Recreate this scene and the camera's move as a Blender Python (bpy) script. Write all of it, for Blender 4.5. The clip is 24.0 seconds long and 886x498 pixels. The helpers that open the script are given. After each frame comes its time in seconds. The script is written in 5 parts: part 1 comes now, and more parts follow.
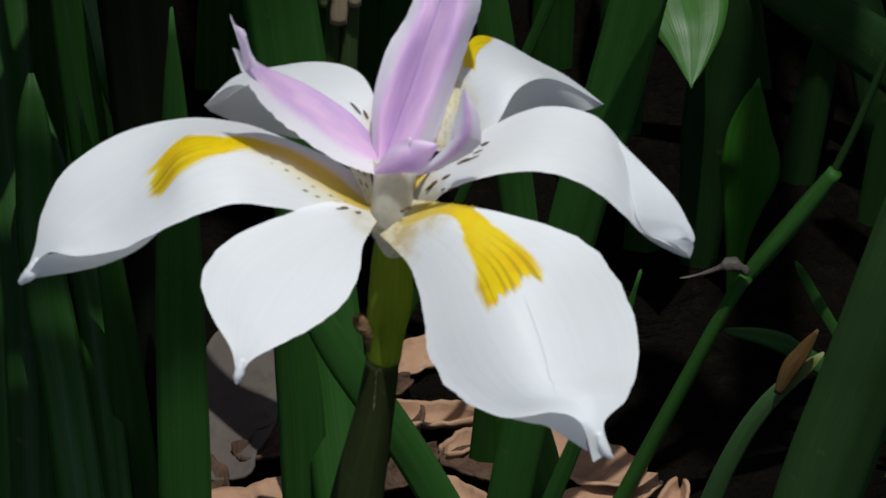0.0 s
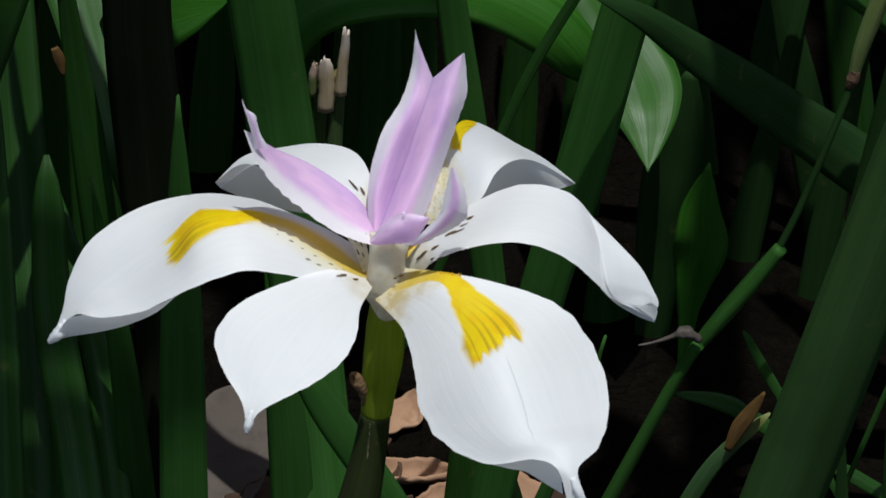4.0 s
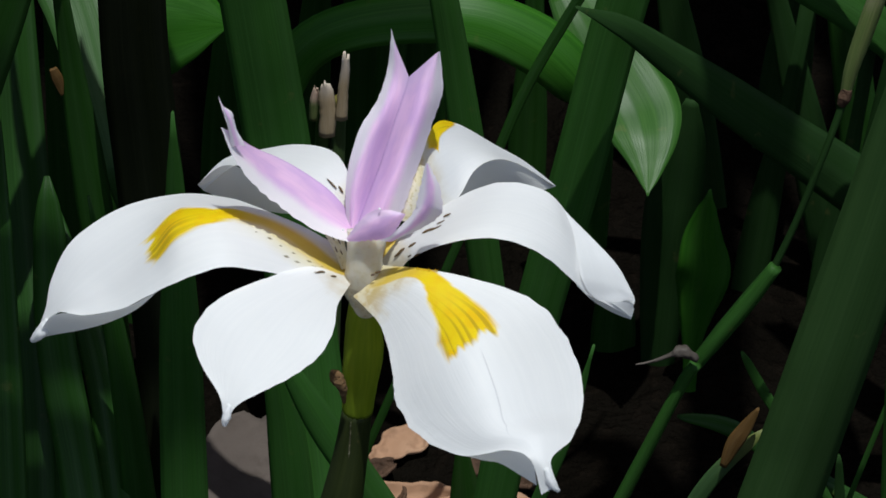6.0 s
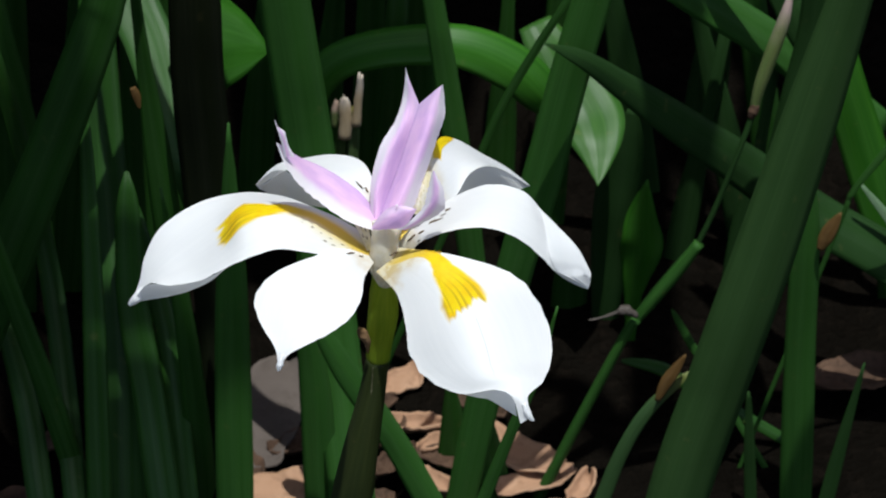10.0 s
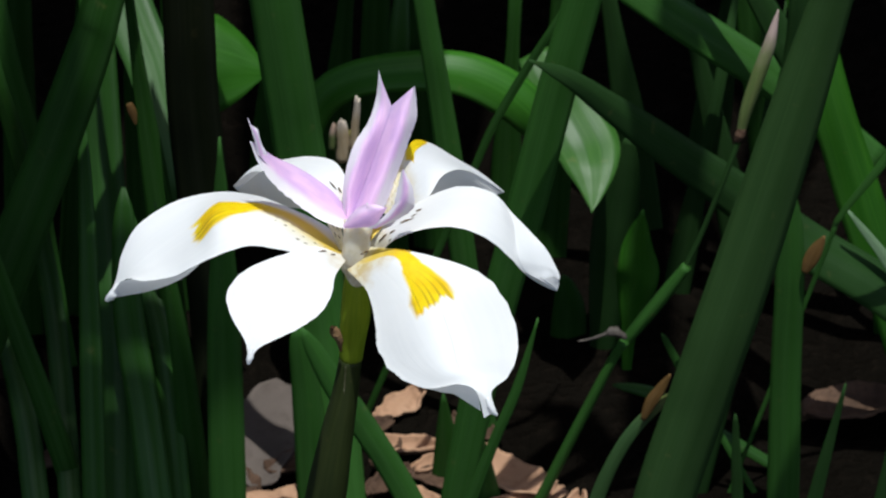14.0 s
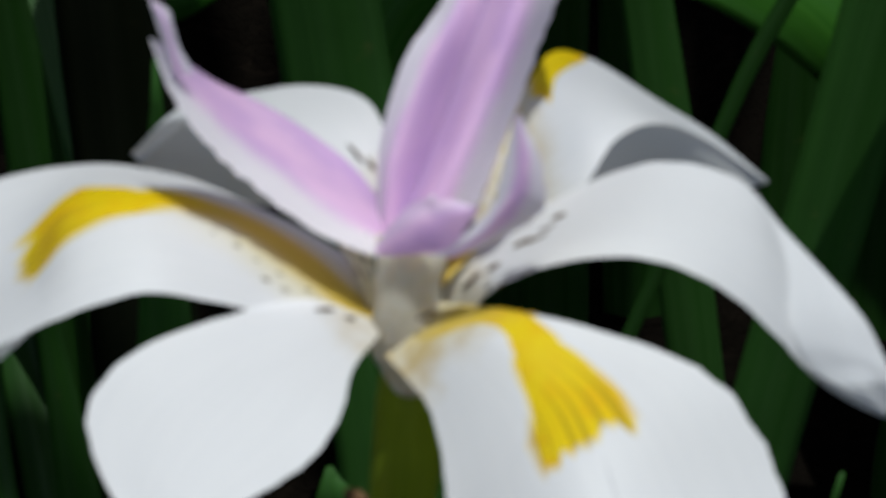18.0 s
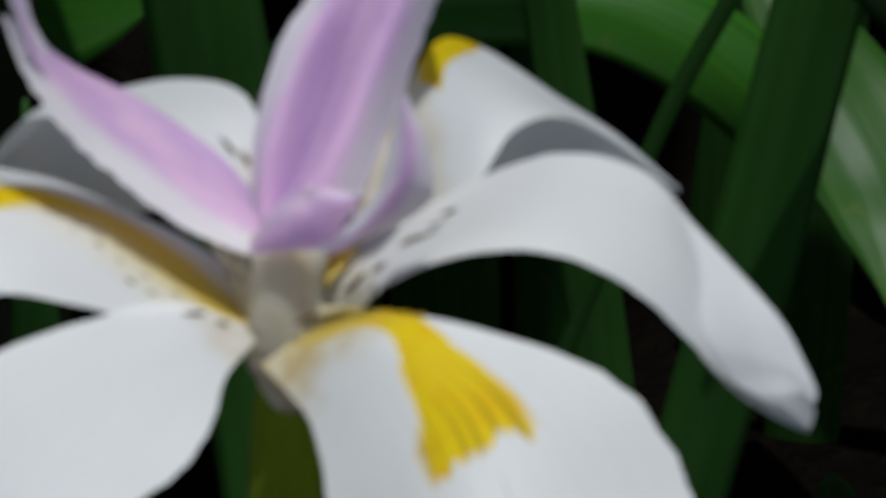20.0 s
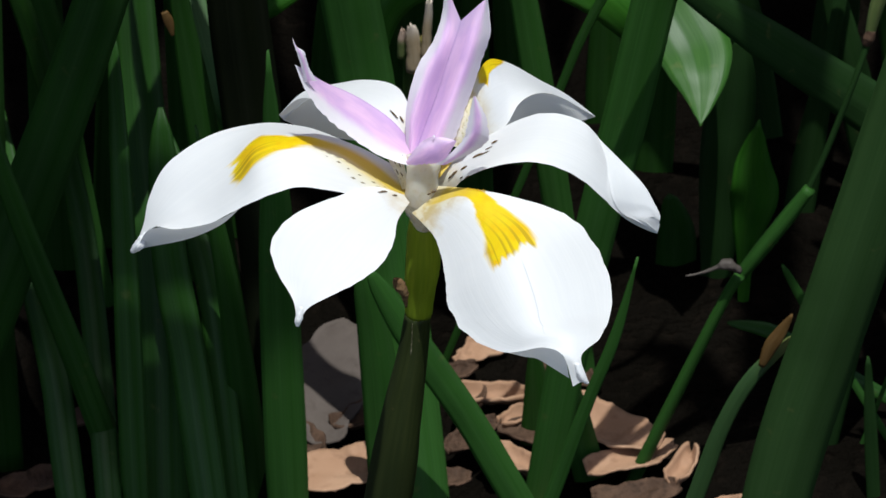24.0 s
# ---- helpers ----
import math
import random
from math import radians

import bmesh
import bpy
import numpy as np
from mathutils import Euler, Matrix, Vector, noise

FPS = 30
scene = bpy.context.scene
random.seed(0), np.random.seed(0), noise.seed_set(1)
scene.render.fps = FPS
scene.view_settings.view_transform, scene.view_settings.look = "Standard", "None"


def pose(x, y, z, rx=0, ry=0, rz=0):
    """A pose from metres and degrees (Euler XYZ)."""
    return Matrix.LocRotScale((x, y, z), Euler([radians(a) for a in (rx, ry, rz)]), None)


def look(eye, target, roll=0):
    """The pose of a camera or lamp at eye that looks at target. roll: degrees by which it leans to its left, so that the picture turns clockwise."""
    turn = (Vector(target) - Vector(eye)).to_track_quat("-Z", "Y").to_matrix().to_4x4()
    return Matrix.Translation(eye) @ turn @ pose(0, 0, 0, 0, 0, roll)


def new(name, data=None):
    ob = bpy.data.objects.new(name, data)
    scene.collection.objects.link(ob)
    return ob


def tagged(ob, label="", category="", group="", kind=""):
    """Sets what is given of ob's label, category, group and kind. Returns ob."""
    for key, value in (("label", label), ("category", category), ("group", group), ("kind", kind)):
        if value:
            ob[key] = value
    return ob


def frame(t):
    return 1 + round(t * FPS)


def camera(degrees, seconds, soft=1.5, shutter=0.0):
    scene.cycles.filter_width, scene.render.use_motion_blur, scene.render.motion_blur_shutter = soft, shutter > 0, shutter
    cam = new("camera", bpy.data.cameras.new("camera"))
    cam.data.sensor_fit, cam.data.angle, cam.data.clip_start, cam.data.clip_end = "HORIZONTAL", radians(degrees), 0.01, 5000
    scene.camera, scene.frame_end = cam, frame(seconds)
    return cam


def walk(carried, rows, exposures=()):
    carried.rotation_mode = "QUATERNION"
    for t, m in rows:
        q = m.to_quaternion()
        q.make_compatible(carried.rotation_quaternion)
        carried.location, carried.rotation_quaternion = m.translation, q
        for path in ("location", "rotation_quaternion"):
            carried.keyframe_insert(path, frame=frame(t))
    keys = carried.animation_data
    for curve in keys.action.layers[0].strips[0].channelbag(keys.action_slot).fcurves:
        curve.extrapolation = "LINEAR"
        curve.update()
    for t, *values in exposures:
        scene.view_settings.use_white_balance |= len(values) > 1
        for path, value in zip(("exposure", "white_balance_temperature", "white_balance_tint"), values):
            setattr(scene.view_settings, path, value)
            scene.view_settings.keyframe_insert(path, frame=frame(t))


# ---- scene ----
cam = camera(6.0, 24.0)


def held(x, y, z, rx, rz, roll):
    return pose(x, y, z, rx, 0, rz) @ pose(0, 0, 0, 0, 0, roll)


PATH = [
    (0.0, held(0.0015, -1.0356, 1.0384, 50.746, -0.278, 0.07)),
    (0.5, held(-0.0062, -1.1401, 1.1196, 51.055, -0.312, 0.34)),
    (1.0, held(-0.0165, -1.1437, 1.1292, 51.039, -1.209, 1.04)),
    (1.5, held(-0.0135, -1.1475, 1.1329, 51.157, -1.252, 1.07)),
    (2.0, held(-0.0069, -1.1494, 1.1281, 51.305, -1.059, 1.08)),
    (2.5, held(-0.0162, -1.1407, 1.1272, 51.106, -1.307, 1.18)),
    (3.0, held(-0.0111, -1.1454, 1.1262, 51.244, -0.986, 0.97)),
    (3.5, held(-0.0136, -1.1492, 1.1260, 51.336, -1.025, 0.88)),
    (5.5, held(-0.0073, -1.1697, 1.1102, 52.290, -0.784, 0.34)),
    (6.0, held(0.0165, -1.1839, 1.1074, 52.710, 0.198, -0.22)),
    (6.5, held(0.0319, -1.1859, 1.1024, 52.916, 0.780, -0.60)),
    (7.0, held(0.0278, -1.2376, 1.1630, 52.465, 0.662, -0.40)),
    (7.5, held(0.0383, -1.3071, 1.2055, 52.668, 0.825, -0.53)),
    (8.0, held(0.0282, -1.3669, 1.2519, 52.532, 0.479, -0.28)),
    (8.5, held(0.0156, -1.4259, 1.3045, 52.274, 0.169, -0.03)),
    (9.0, held(0.0094, -1.4937, 1.3676, 52.060, -0.011, 0.19)),
    (9.5, held(0.0091, -1.5437, 1.3947, 52.295, -0.110, 0.13)),
    (10.0, held(-0.0001, -1.5385, 1.3971, 52.158, -0.452, 0.30)),
    (10.5, held(0.0078, -1.5480, 1.4052, 52.283, -0.501, 0.62)),
    (11.0, held(0.0313, -1.5790, 1.3930, 53.184, -0.043, 0.34)),
    (11.5, held(0.0287, -1.5915, 1.3944, 53.264, 0.398, 0.42)),
    (13.5, held(0.0494, -1.6010, 1.3839, 53.639, 1.081, 0.06)),
    (14.0, held(0.0530, -1.5959, 1.3791, 53.594, 1.226, 0.00)),
    (14.5, held(0.0386, -1.5898, 1.3820, 53.397, 0.894, 0.06)),
    (15.0, held(0.0379, -1.5798, 1.3847, 53.144, 0.916, 0.02)),
    (15.5, held(0.0318, -1.4233, 1.2748, 52.821, 0.706, 0.03)),
    (16.0, held(0.0439, -1.1945, 1.1153, 52.538, 1.447, -0.42)),
    (16.5, held(0.0527, -0.9958, 0.9580, 52.795, 2.325, -1.00)),
    (17.0, held(0.0487, -0.8267, 0.8521, 52.138, 3.011, -0.81)),
    (17.5, held(0.0442, -0.7432, 0.7725, 52.880, 3.260, -0.55)),
    (19.5, held(0.0714, -0.5045, 0.5393, 56.895, 6.725, -0.50)),
    (20.0, held(0.0521, -0.6286, 0.6275, 56.393, 3.589, -0.53)),
    (20.5, held(0.0384, -0.9548, 0.9038, 53.958, 1.905, -0.62)),
    (21.0, held(0.0310, -1.3159, 1.1860, 53.294, 1.181, -0.75)),
    (21.5, held(0.0084, -1.4190, 1.2679, 52.937, -0.029, -0.26)),
    (22.0, held(0.0221, -1.4032, 1.2736, 52.555, -0.023, -0.54)),
    (22.5, held(0.0466, -1.3842, 1.2622, 52.426, 0.837, -0.82)),
    (23.0, held(0.0592, -1.3825, 1.2523, 53.117, 2.040, -1.35)),
    (23.5, held(0.0557, -1.3756, 1.2431, 52.881, 2.523, -1.43)),
    (24.0, held(0.0592, -1.3510, 1.2320, 52.281, 2.409, -1.50)),
]
EXPOSURES = [(0.0, -0.12), (1.0, 0.02), (3.5, 0.0), (5.5, 0.02), (8.0, 0.2), (10.0, 0.38), (11.0, 0.42), (15.0, 0.42), (16.0, 0.22), (17.0, 0.02),
             (20.0, -0.4), (21.0, -0.15), (21.6, 0.05), (22.0, 0.19), (23.5, 0.28), (24.0, 0.32)]
walk(cam, PATH, EXPOSURES)
cam.data.dof.use_dof = True
cam.data.dof.focus_distance = 1.63
cam.data.dof.aperture_fstop = 160.0

# ---- daylight ----
SUN_FROM = Vector((0.07, -0.20, 1.0)).normalized()
world = bpy.data.worlds.new("daylight")
scene.world = world
world.use_nodes = True
wn = world.node_tree.nodes
sky = wn.new("ShaderNodeTexSky")
sky.sky_type = "NISHITA"
sky.sun_disc = False
sky.dust_density = 2.2
sky.sun_elevation = math.asin(SUN_FROM.z)
sky.sun_rotation = math.atan2(SUN_FROM.x, SUN_FROM.y)
world.node_tree.links.new(sky.outputs[0], wn["Background"].inputs[0])
wn["Background"].inputs[1].default_value = 0.103
sun_data = bpy.data.lights.new("sun", "SUN")
sun_data.energy = 4.25
sun_data.angle = radians(0.53)
sun_data.color = (0.955, 0.995, 0.98)
sun = new("sun", sun_data)
sun.matrix_world = look(SUN_FROM * 8, (0, 0, 0))


# ---- materials ----
class Nodes:
    """Short hand for building a node tree."""

    def __init__(self, name):
        self.mat = bpy.data.materials.new(name)
        self.mat.use_nodes = True
        self.tree = self.mat.node_tree
        self.bsdf = self.tree.nodes["Principled BSDF"]
        self.out = self.tree.nodes["Material Output"]

    def add(self, kind, **values):
        n = self.tree.nodes.new(kind)
        for key, value in values.items():
            n.inputs[key].default_value = value
        return n

    def link(self, a, b):
        self.tree.links.new(a, b)

    def feed(self, slot, v):
        if isinstance(v, (int, float)):
            slot.default_value = v
        else:
            self.link(v, slot)

    def m(self, op, a, b=0.0, clamp=False):
        n = self.tree.nodes.new("ShaderNodeMath")
        n.operation = op
        n.use_clamp = clamp
        self.feed(n.inputs[0], a)
        self.feed(n.inputs[1], b)
        return n.outputs[0]

    def step(self, v, lo, hi):
        n = self.tree.nodes.new("ShaderNodeMapRange")
        n.interpolation_type = "SMOOTHSTEP"
        self.feed(n.inputs[0], v)
        self.feed(n.inputs[1], lo)
        self.feed(n.inputs[2], hi)
        return n.outputs[0]

    def table(self, v, stations):
        """A value that runs straight from station to station (where, value)."""
        total = stations[0][1]
        for (x0, y0), (x1, y1) in zip(stations, stations[1:]):
            share = self.m("DIVIDE", self.m("SUBTRACT", v, x0), x1 - x0, True)
            total = self.m("ADD", self.m("MULTIPLY", share, y1 - y0), total)
        return total

    def mix(self, f, a, b):
        n = self.tree.nodes.new("ShaderNodeMix")
        n.data_type = "RGBA"
        self.feed(n.inputs[0], f)
        for slot, v in ((n.inputs[6], a), (n.inputs[7], b)):
            if isinstance(v, tuple):
                slot.default_value = (*v, 1.0)
            else:
                self.link(v, slot)
        return n.outputs[2]

    def noise(self, scale, detail=4.0, vec=None, rough=0.55):
        n = self.add("ShaderNodeTexNoise", Scale=scale, Detail=detail, Roughness=rough)
        if vec is None:
            vec = self.coord("Object")
        self.link(vec, n.inputs["Vector"])
        return n.outputs[0]

    def coord(self, which):
        return self.tree.nodes.new("ShaderNodeTexCoord").outputs[which]

    def along(self):
        """UV as two scalars: along 0..1 and across -1..1."""
        n = self.tree.nodes.new("ShaderNodeSeparateXYZ")
        self.link(self.coord("UV"), n.inputs[0])
        return n.outputs[0], self.m("SUBTRACT", self.m("MULTIPLY", n.outputs[1], 2.0), 1.0)

    def stretched(self, sx, sy, sz=1.0):
        n = self.tree.nodes.new("ShaderNodeMapping")
        n.inputs["Scale"].default_value = (sx, sy, sz)
        self.link(self.coord("UV"), n.inputs[0])
        return n.outputs[0]

    def bump(self, height, strength, distance):
        n = self.add("ShaderNodeBump", Strength=strength, Distance=distance)
        self.link(height, n.inputs["Height"])
        self.link(n.outputs[0], self.bsdf.inputs["Normal"])
        return n.outputs[0]

    def thin(self, colour, share, normal=None):
        """Lets part of the light through a thin petal or leaf."""
        t = self.tree.nodes.new("ShaderNodeBsdfTranslucent")
        if isinstance(colour, tuple):
            t.inputs[0].default_value = (*colour, 1.0)
        else:
            self.link(colour, t.inputs[0])
        if normal:
            self.link(normal, t.inputs["Normal"])
        mx = self.tree.nodes.new("ShaderNodeMixShader")
        mx.inputs[0].default_value = share
        self.link(self.bsdf.outputs[0], mx.inputs[1])
        self.link(t.outputs[0], mx.inputs[2])
        self.link(mx.outputs[0], self.out.inputs[0])


def petal_white(name, guide=None, freckles=(), claw=0.75, through_share=0.46, crease=None, claw_end=0.2, tone=None):
    """White tepal. guide: (along, middle across, half width) stations of the yellow signal, then where it turns from ochre to clear yellow."""
    k = Nodes(name)
    s, v = k.along()
    veins = k.noise(1.0, 3.0, k.stretched(2.2, 24.0))
    blotch = k.noise(70.0, 4.0)
    base = k.mix(k.step(veins, 0.3, 0.7), (0.848, 0.856, 0.862), (0.872, 0.878, 0.880))
    base = k.mix(k.m("MULTIPLY", k.step(blotch, 0.5, 0.75), 0.35), base, (0.80, 0.806, 0.812))
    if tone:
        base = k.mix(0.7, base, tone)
    grain = k.noise(1.0, 3.0, k.stretched(14.0, 60.0))
    relief = k.m("ADD", k.m("ADD", k.m("MULTIPLY", veins, 0.9), k.m("MULTIPLY", blotch, 0.8)), k.m("MULTIPLY", grain, 0.30))
    mask = 0.0
    if guide:
        stations, turn, tint = guide
        first, last = stations[0][0], stations[-1][0]
        lane = k.table(s, [(q[0], q[1]) for q in stations])
        half = k.table(s, [(q[0], q[2]) for q in stations])
        fine = k.noise(1.0, 2.0, k.stretched(7.0, 22.0))
        streak = k.noise(1.0, 2.0, k.stretched(1.2, 13.0))
        d = k.m("ABSOLUTE", k.m("SUBTRACT", v, lane))
        d = k.m("ADD", d, k.m("MULTIPLY", k.m("SUBTRACT", fine, 0.5), 0.12))
        blur = k.m("ADD", k.m("MULTIPLY", k.m("SUBTRACT", 1.0, k.step(s, turn - 0.08, turn + 0.04)), 0.11), 0.05)
        side = k.m("SUBTRACT", 1.0, k.step(k.m("SUBTRACT", d, half), k.m("MULTIPLY", blur, -1.0), blur))
        stop = k.m("ADD", s, k.m("MULTIPLY", k.m("SUBTRACT", streak, 0.5), 0.13))
        end = k.m("SUBTRACT", 1.0, k.step(stop, last - 0.016, last + 0.010))
        begin = k.step(s, first - 0.03, first + 0.03)
        mask = k.m("MULTIPLY", k.m("MULTIPLY", side, end), begin)
        groove = k.step(k.noise(1.0, 1.0, k.stretched(1.0, 26.0)), 0.53, 0.62)
        groove = k.m("MULTIPLY", groove, k.step(s, last - 0.20, last - 0.05))
        yellow = k.mix(k.step(k.noise(240.0, 3.0), 0.40, 0.66), (0.90, 0.66, 0.006), (0.88, 0.56, 0.004))
        yellow = k.mix(k.m("MULTIPLY", groove, 0.75), yellow, (0.50, 0.33, 0.012))
        yellow = k.mix(k.m("SUBTRACT", 1.0, k.step(s, turn - 0.05, turn + 0.05)), yellow, tint)
        # Cream tint beside the signal; the shade there is put in too.
        halo = k.m("SUBTRACT", 1.0, k.step(k.m("DIVIDE", d, half), 0.9, 3.2))
        halo = k.m("MULTIPLY", halo, k.m("SUBTRACT", 1.0, k.step(s, turn - 0.10, turn + 0.06)))
        base = k.mix(k.m("MULTIPLY", halo, 0.7), base, (0.78, 0.70, 0.36))
        base = k.mix(mask, base, yellow)
        relief = k.m("ADD", relief, k.m("MULTIPLY", mask, k.m("ADD", fine, 0.6)))
    if crease:
        lane, start, stop = crease
        lane = k.table(s, lane)
        line = k.m("SUBTRACT", 1.0, k.step(k.m("ABSOLUTE", k.m("SUBTRACT", v, lane)), 0.004, 0.012))
        line = k.m("MULTIPLY", line, k.m("MULTIPLY", k.step(s, start, start + 0.05), k.m("SUBTRACT", 1.0, k.step(s, stop - 0.1, stop))))
        base = k.mix(k.m("MULTIPLY", line, 0.4), base, (0.42, 0.42, 0.46))
        relief = k.m("SUBTRACT", relief, line)
    stain = k.m("SUBTRACT", 1.0, k.step(k.m("ADD", s, k.m("MULTIPLY", k.m("SUBTRACT", k.noise(260.0), 0.5), 0.10)), claw_end * 0.3, claw_end))
    stain_tone = k.mix(k.step(k.noise(420.0, 3.0), 0.40, 0.62), (0.74, 0.65, 0.44), (0.58, 0.40, 0.09))
    stain = k.m("MULTIPLY", stain, k.m("SUBTRACT", 1.0, k.m("MULTIPLY", mask, 0.85)))
    base = k.mix(k.m("MULTIPLY", stain, claw), base, stain_tone)
    for spot_s, spot_v, size in freckles:
        away = k.m("ADD", k.m("ABSOLUTE", k.m("MULTIPLY", k.m("SUBTRACT", s, spot_s), 3.0)), k.m("ABSOLUTE", k.m("SUBTRACT", v, spot_v)))
        away = k.m("ADD", away, k.m("MULTIPLY", k.m("SUBTRACT", k.noise(900.0, 2.0), 0.5), 0.04))
        dot = k.m("SUBTRACT", 1.0, k.step(away, size * 0.6, size * 1.25))
        base = k.mix(k.m("MULTIPLY", dot, 0.8), base, (0.16, 0.12, 0.03))
    k.link(base, k.bsdf.inputs["Base Color"])
    k.bsdf.inputs["Roughness"].default_value = 0.5
    k.bsdf.inputs["Specular IOR Level"].default_value = 0.3
    k.bump(relief, 0.16, 0.0007)
    k.thin(base, through_share)
    return k.mat


def petal_lilac(name, low_rim=True, high_rim=True, fold=0.0, pale=0.9):
    """Lilac style arm. low_rim, high_rim: which edges pale to white, as far as pale says; fold: the edge (-1 or 1) that darkens along a crease."""
    k = Nodes(name)
    s, v = k.along()
    veins = k.noise(1.0, 3.0, k.stretched(1.6, 18.0))
    cloud = k.noise(1.0, 3.0, k.stretched(2.4, 2.2))
    blotch = k.noise(150.0, 3.0)
    body = k.mix(k.step(cloud, 0.36, 0.60), (0.74, 0.48, 0.80), (0.90, 0.60, 0.87))
    body = k.mix(k.m("MULTIPLY", k.step(veins, 0.42, 0.7), 0.16), body, (0.62, 0.40, 0.73))
    if fold:
        near = k.m("MULTIPLY", v, fold)
        body = k.mix(k.m("MULTIPLY", k.step(near, 0.45, 0.95), 0.28), body, (0.60, 0.42, 0.74))
        body = k.mix(k.m("MULTIPLY", k.step(near, 0.90, 0.99), 0.45), body, (0.42, 0.24, 0.56))
    side = k.m("ABSOLUTE", v) if low_rim and high_rim else v if high_rim else k.m("MULTIPLY", v, -1.0)
    rim = k.step(k.m("ADD", side, k.m("MULTIPLY", k.m("SUBTRACT", blotch, 0.5), 0.5)), 0.04, 0.60)
    tip = k.step(s, 0.72, 1.0)
    body = k.mix(k.m("MULTIPLY", tip, 0.45), body, (0.66, 0.53, 0.74))
    body = k.mix(k.m("MULTIPLY", rim, pale), body, (0.87, 0.85, 0.88))
    k.link(body, k.bsdf.inputs["Base Color"])
    k.bsdf.inputs["Roughness"].default_value = 0.5
    k.bump(k.m("ADD", veins, blotch), 0.10, 0.0007)
    k.thin(body, 0.46)
    return k.mat


def bud_skin(name, low, high, tip, where):
    """Green skin that dries towards its tip."""
    k = Nodes(name)
    s, v = k.along()
    fine = k.noise(1.0, 3.0, k.stretched(2.0, 22.0))
    col = k.mix(k.step(fine, 0.3, 0.7), low, high)
    wob = k.m("ADD", s, k.m("MULTIPLY", k.m("SUBTRACT", k.noise(120.0), 0.5), 0.3))
    col = k.mix(k.step(wob, where - 0.15, where + 0.2), col, tip)
    k.link(col, k.bsdf.inputs["Base Color"])
    k.bsdf.inputs["Roughness"].default_value = 0.5
    k.bump(fine, 0.3, 0.0006)
    k.thin(col, 0.12)
    return k.mat


def leaf_green(name, dark, light, rough=0.42, through_share=0.16, sheen=0.5, spots=0.12, sheen_stripes=False):
    """Strap leaf with long parallel veins."""
    dark, light = ((0.89 * r, 0.89 * g, 0.70 * b) for r, g, b in (dark, light))
    k = Nodes(name)
    s, v = k.along()
    fine = k.noise(1.0, 4.0, k.stretched(3.0, 26.0))
    broad = k.noise(22.0, 4.0)
    col = k.mix(k.step(fine, 0.3, 0.72), dark, light)
    col = k.mix(k.m("MULTIPLY", k.step(broad, 0.42, 0.72), 0.5), col, tuple(0.55 * a for a in dark))
    speck = k.noise(210.0, 3.0)
    col = k.mix(k.m("MULTIPLY", k.step(speck, 0.66, 0.76), spots), col, (0.20, 0.15, 0.06))
    k.link(col, k.bsdf.inputs["Base Color"])
    k.feed(k.bsdf.inputs["Roughness"], k.m("ADD", k.m("MULTIPLY", broad, 0.25), rough - 0.1))
    # Specular bands drawn in to imitate the sheen of a curved leaf.
    if sheen_stripes:
        drift = k.m("ADD", v, k.m("MULTIPLY", k.m("SUBTRACT", k.noise(1.0, 2.0, k.stretched(2.0, 4.0)), 0.5), 0.16))
        shine = 0.3
        for lane, half, share in ((0.26, 0.24, 0.75), (-0.62, 0.30, 0.45), (1.0, 0.14, 0.5)):
            shine = k.m("ADD", k.m("MULTIPLY", k.m("SUBTRACT", 1.0, k.step(k.m("ABSOLUTE", k.m("SUBTRACT", drift, lane)), half * 0.4, half)), share), shine)
    else:
        shine = k.m("ADD", k.step(k.noise(1.0, 2.0, k.stretched(0.5, 3.2)), 0.36, 0.66), 0.15)
    k.feed(k.bsdf.inputs["Specular IOR Level"], k.m("MULTIPLY", shine, sheen))
    k.bump(k.m("ADD", fine, k.m("MULTIPLY", broad, 0.4)), 0.12, 0.0008)
    k.thin(col, through_share)
    return k.mat


def earthy(name, a, b, c, scale, rough=0.8, bump=0.6, dist=0.002, share=0.0, gloss=0.15, flesh=0.0):
    """Mottled natural surface of three tones. share: light let through; flesh: how far light spreads inside soft tissue."""
    k = Nodes(name)
    n1, n2 = k.noise(scale, 6.0), k.noise(scale * 5.5, 4.0)
    col = k.mix(k.step(n1, 0.35, 0.65), a, b)
    col = k.mix(k.m("MULTIPLY", k.step(n2, 0.5, 0.72), 0.7), col, c)
    k.link(col, k.bsdf.inputs["Base Color"])
    k.bsdf.inputs["Roughness"].default_value = rough
    k.bsdf.inputs["Specular IOR Level"].default_value = gloss
    k.bump(k.m("ADD", n1, n2), bump, dist)
    if flesh:
        k.bsdf.inputs["Subsurface Weight"].default_value = flesh
        k.bsdf.inputs["Subsurface Radius"].default_value = (1.0, 0.9, 0.7)
        k.bsdf.inputs["Subsurface Scale"].default_value = 0.004
    if share:
        k.thin(col, share)
    return k.mat


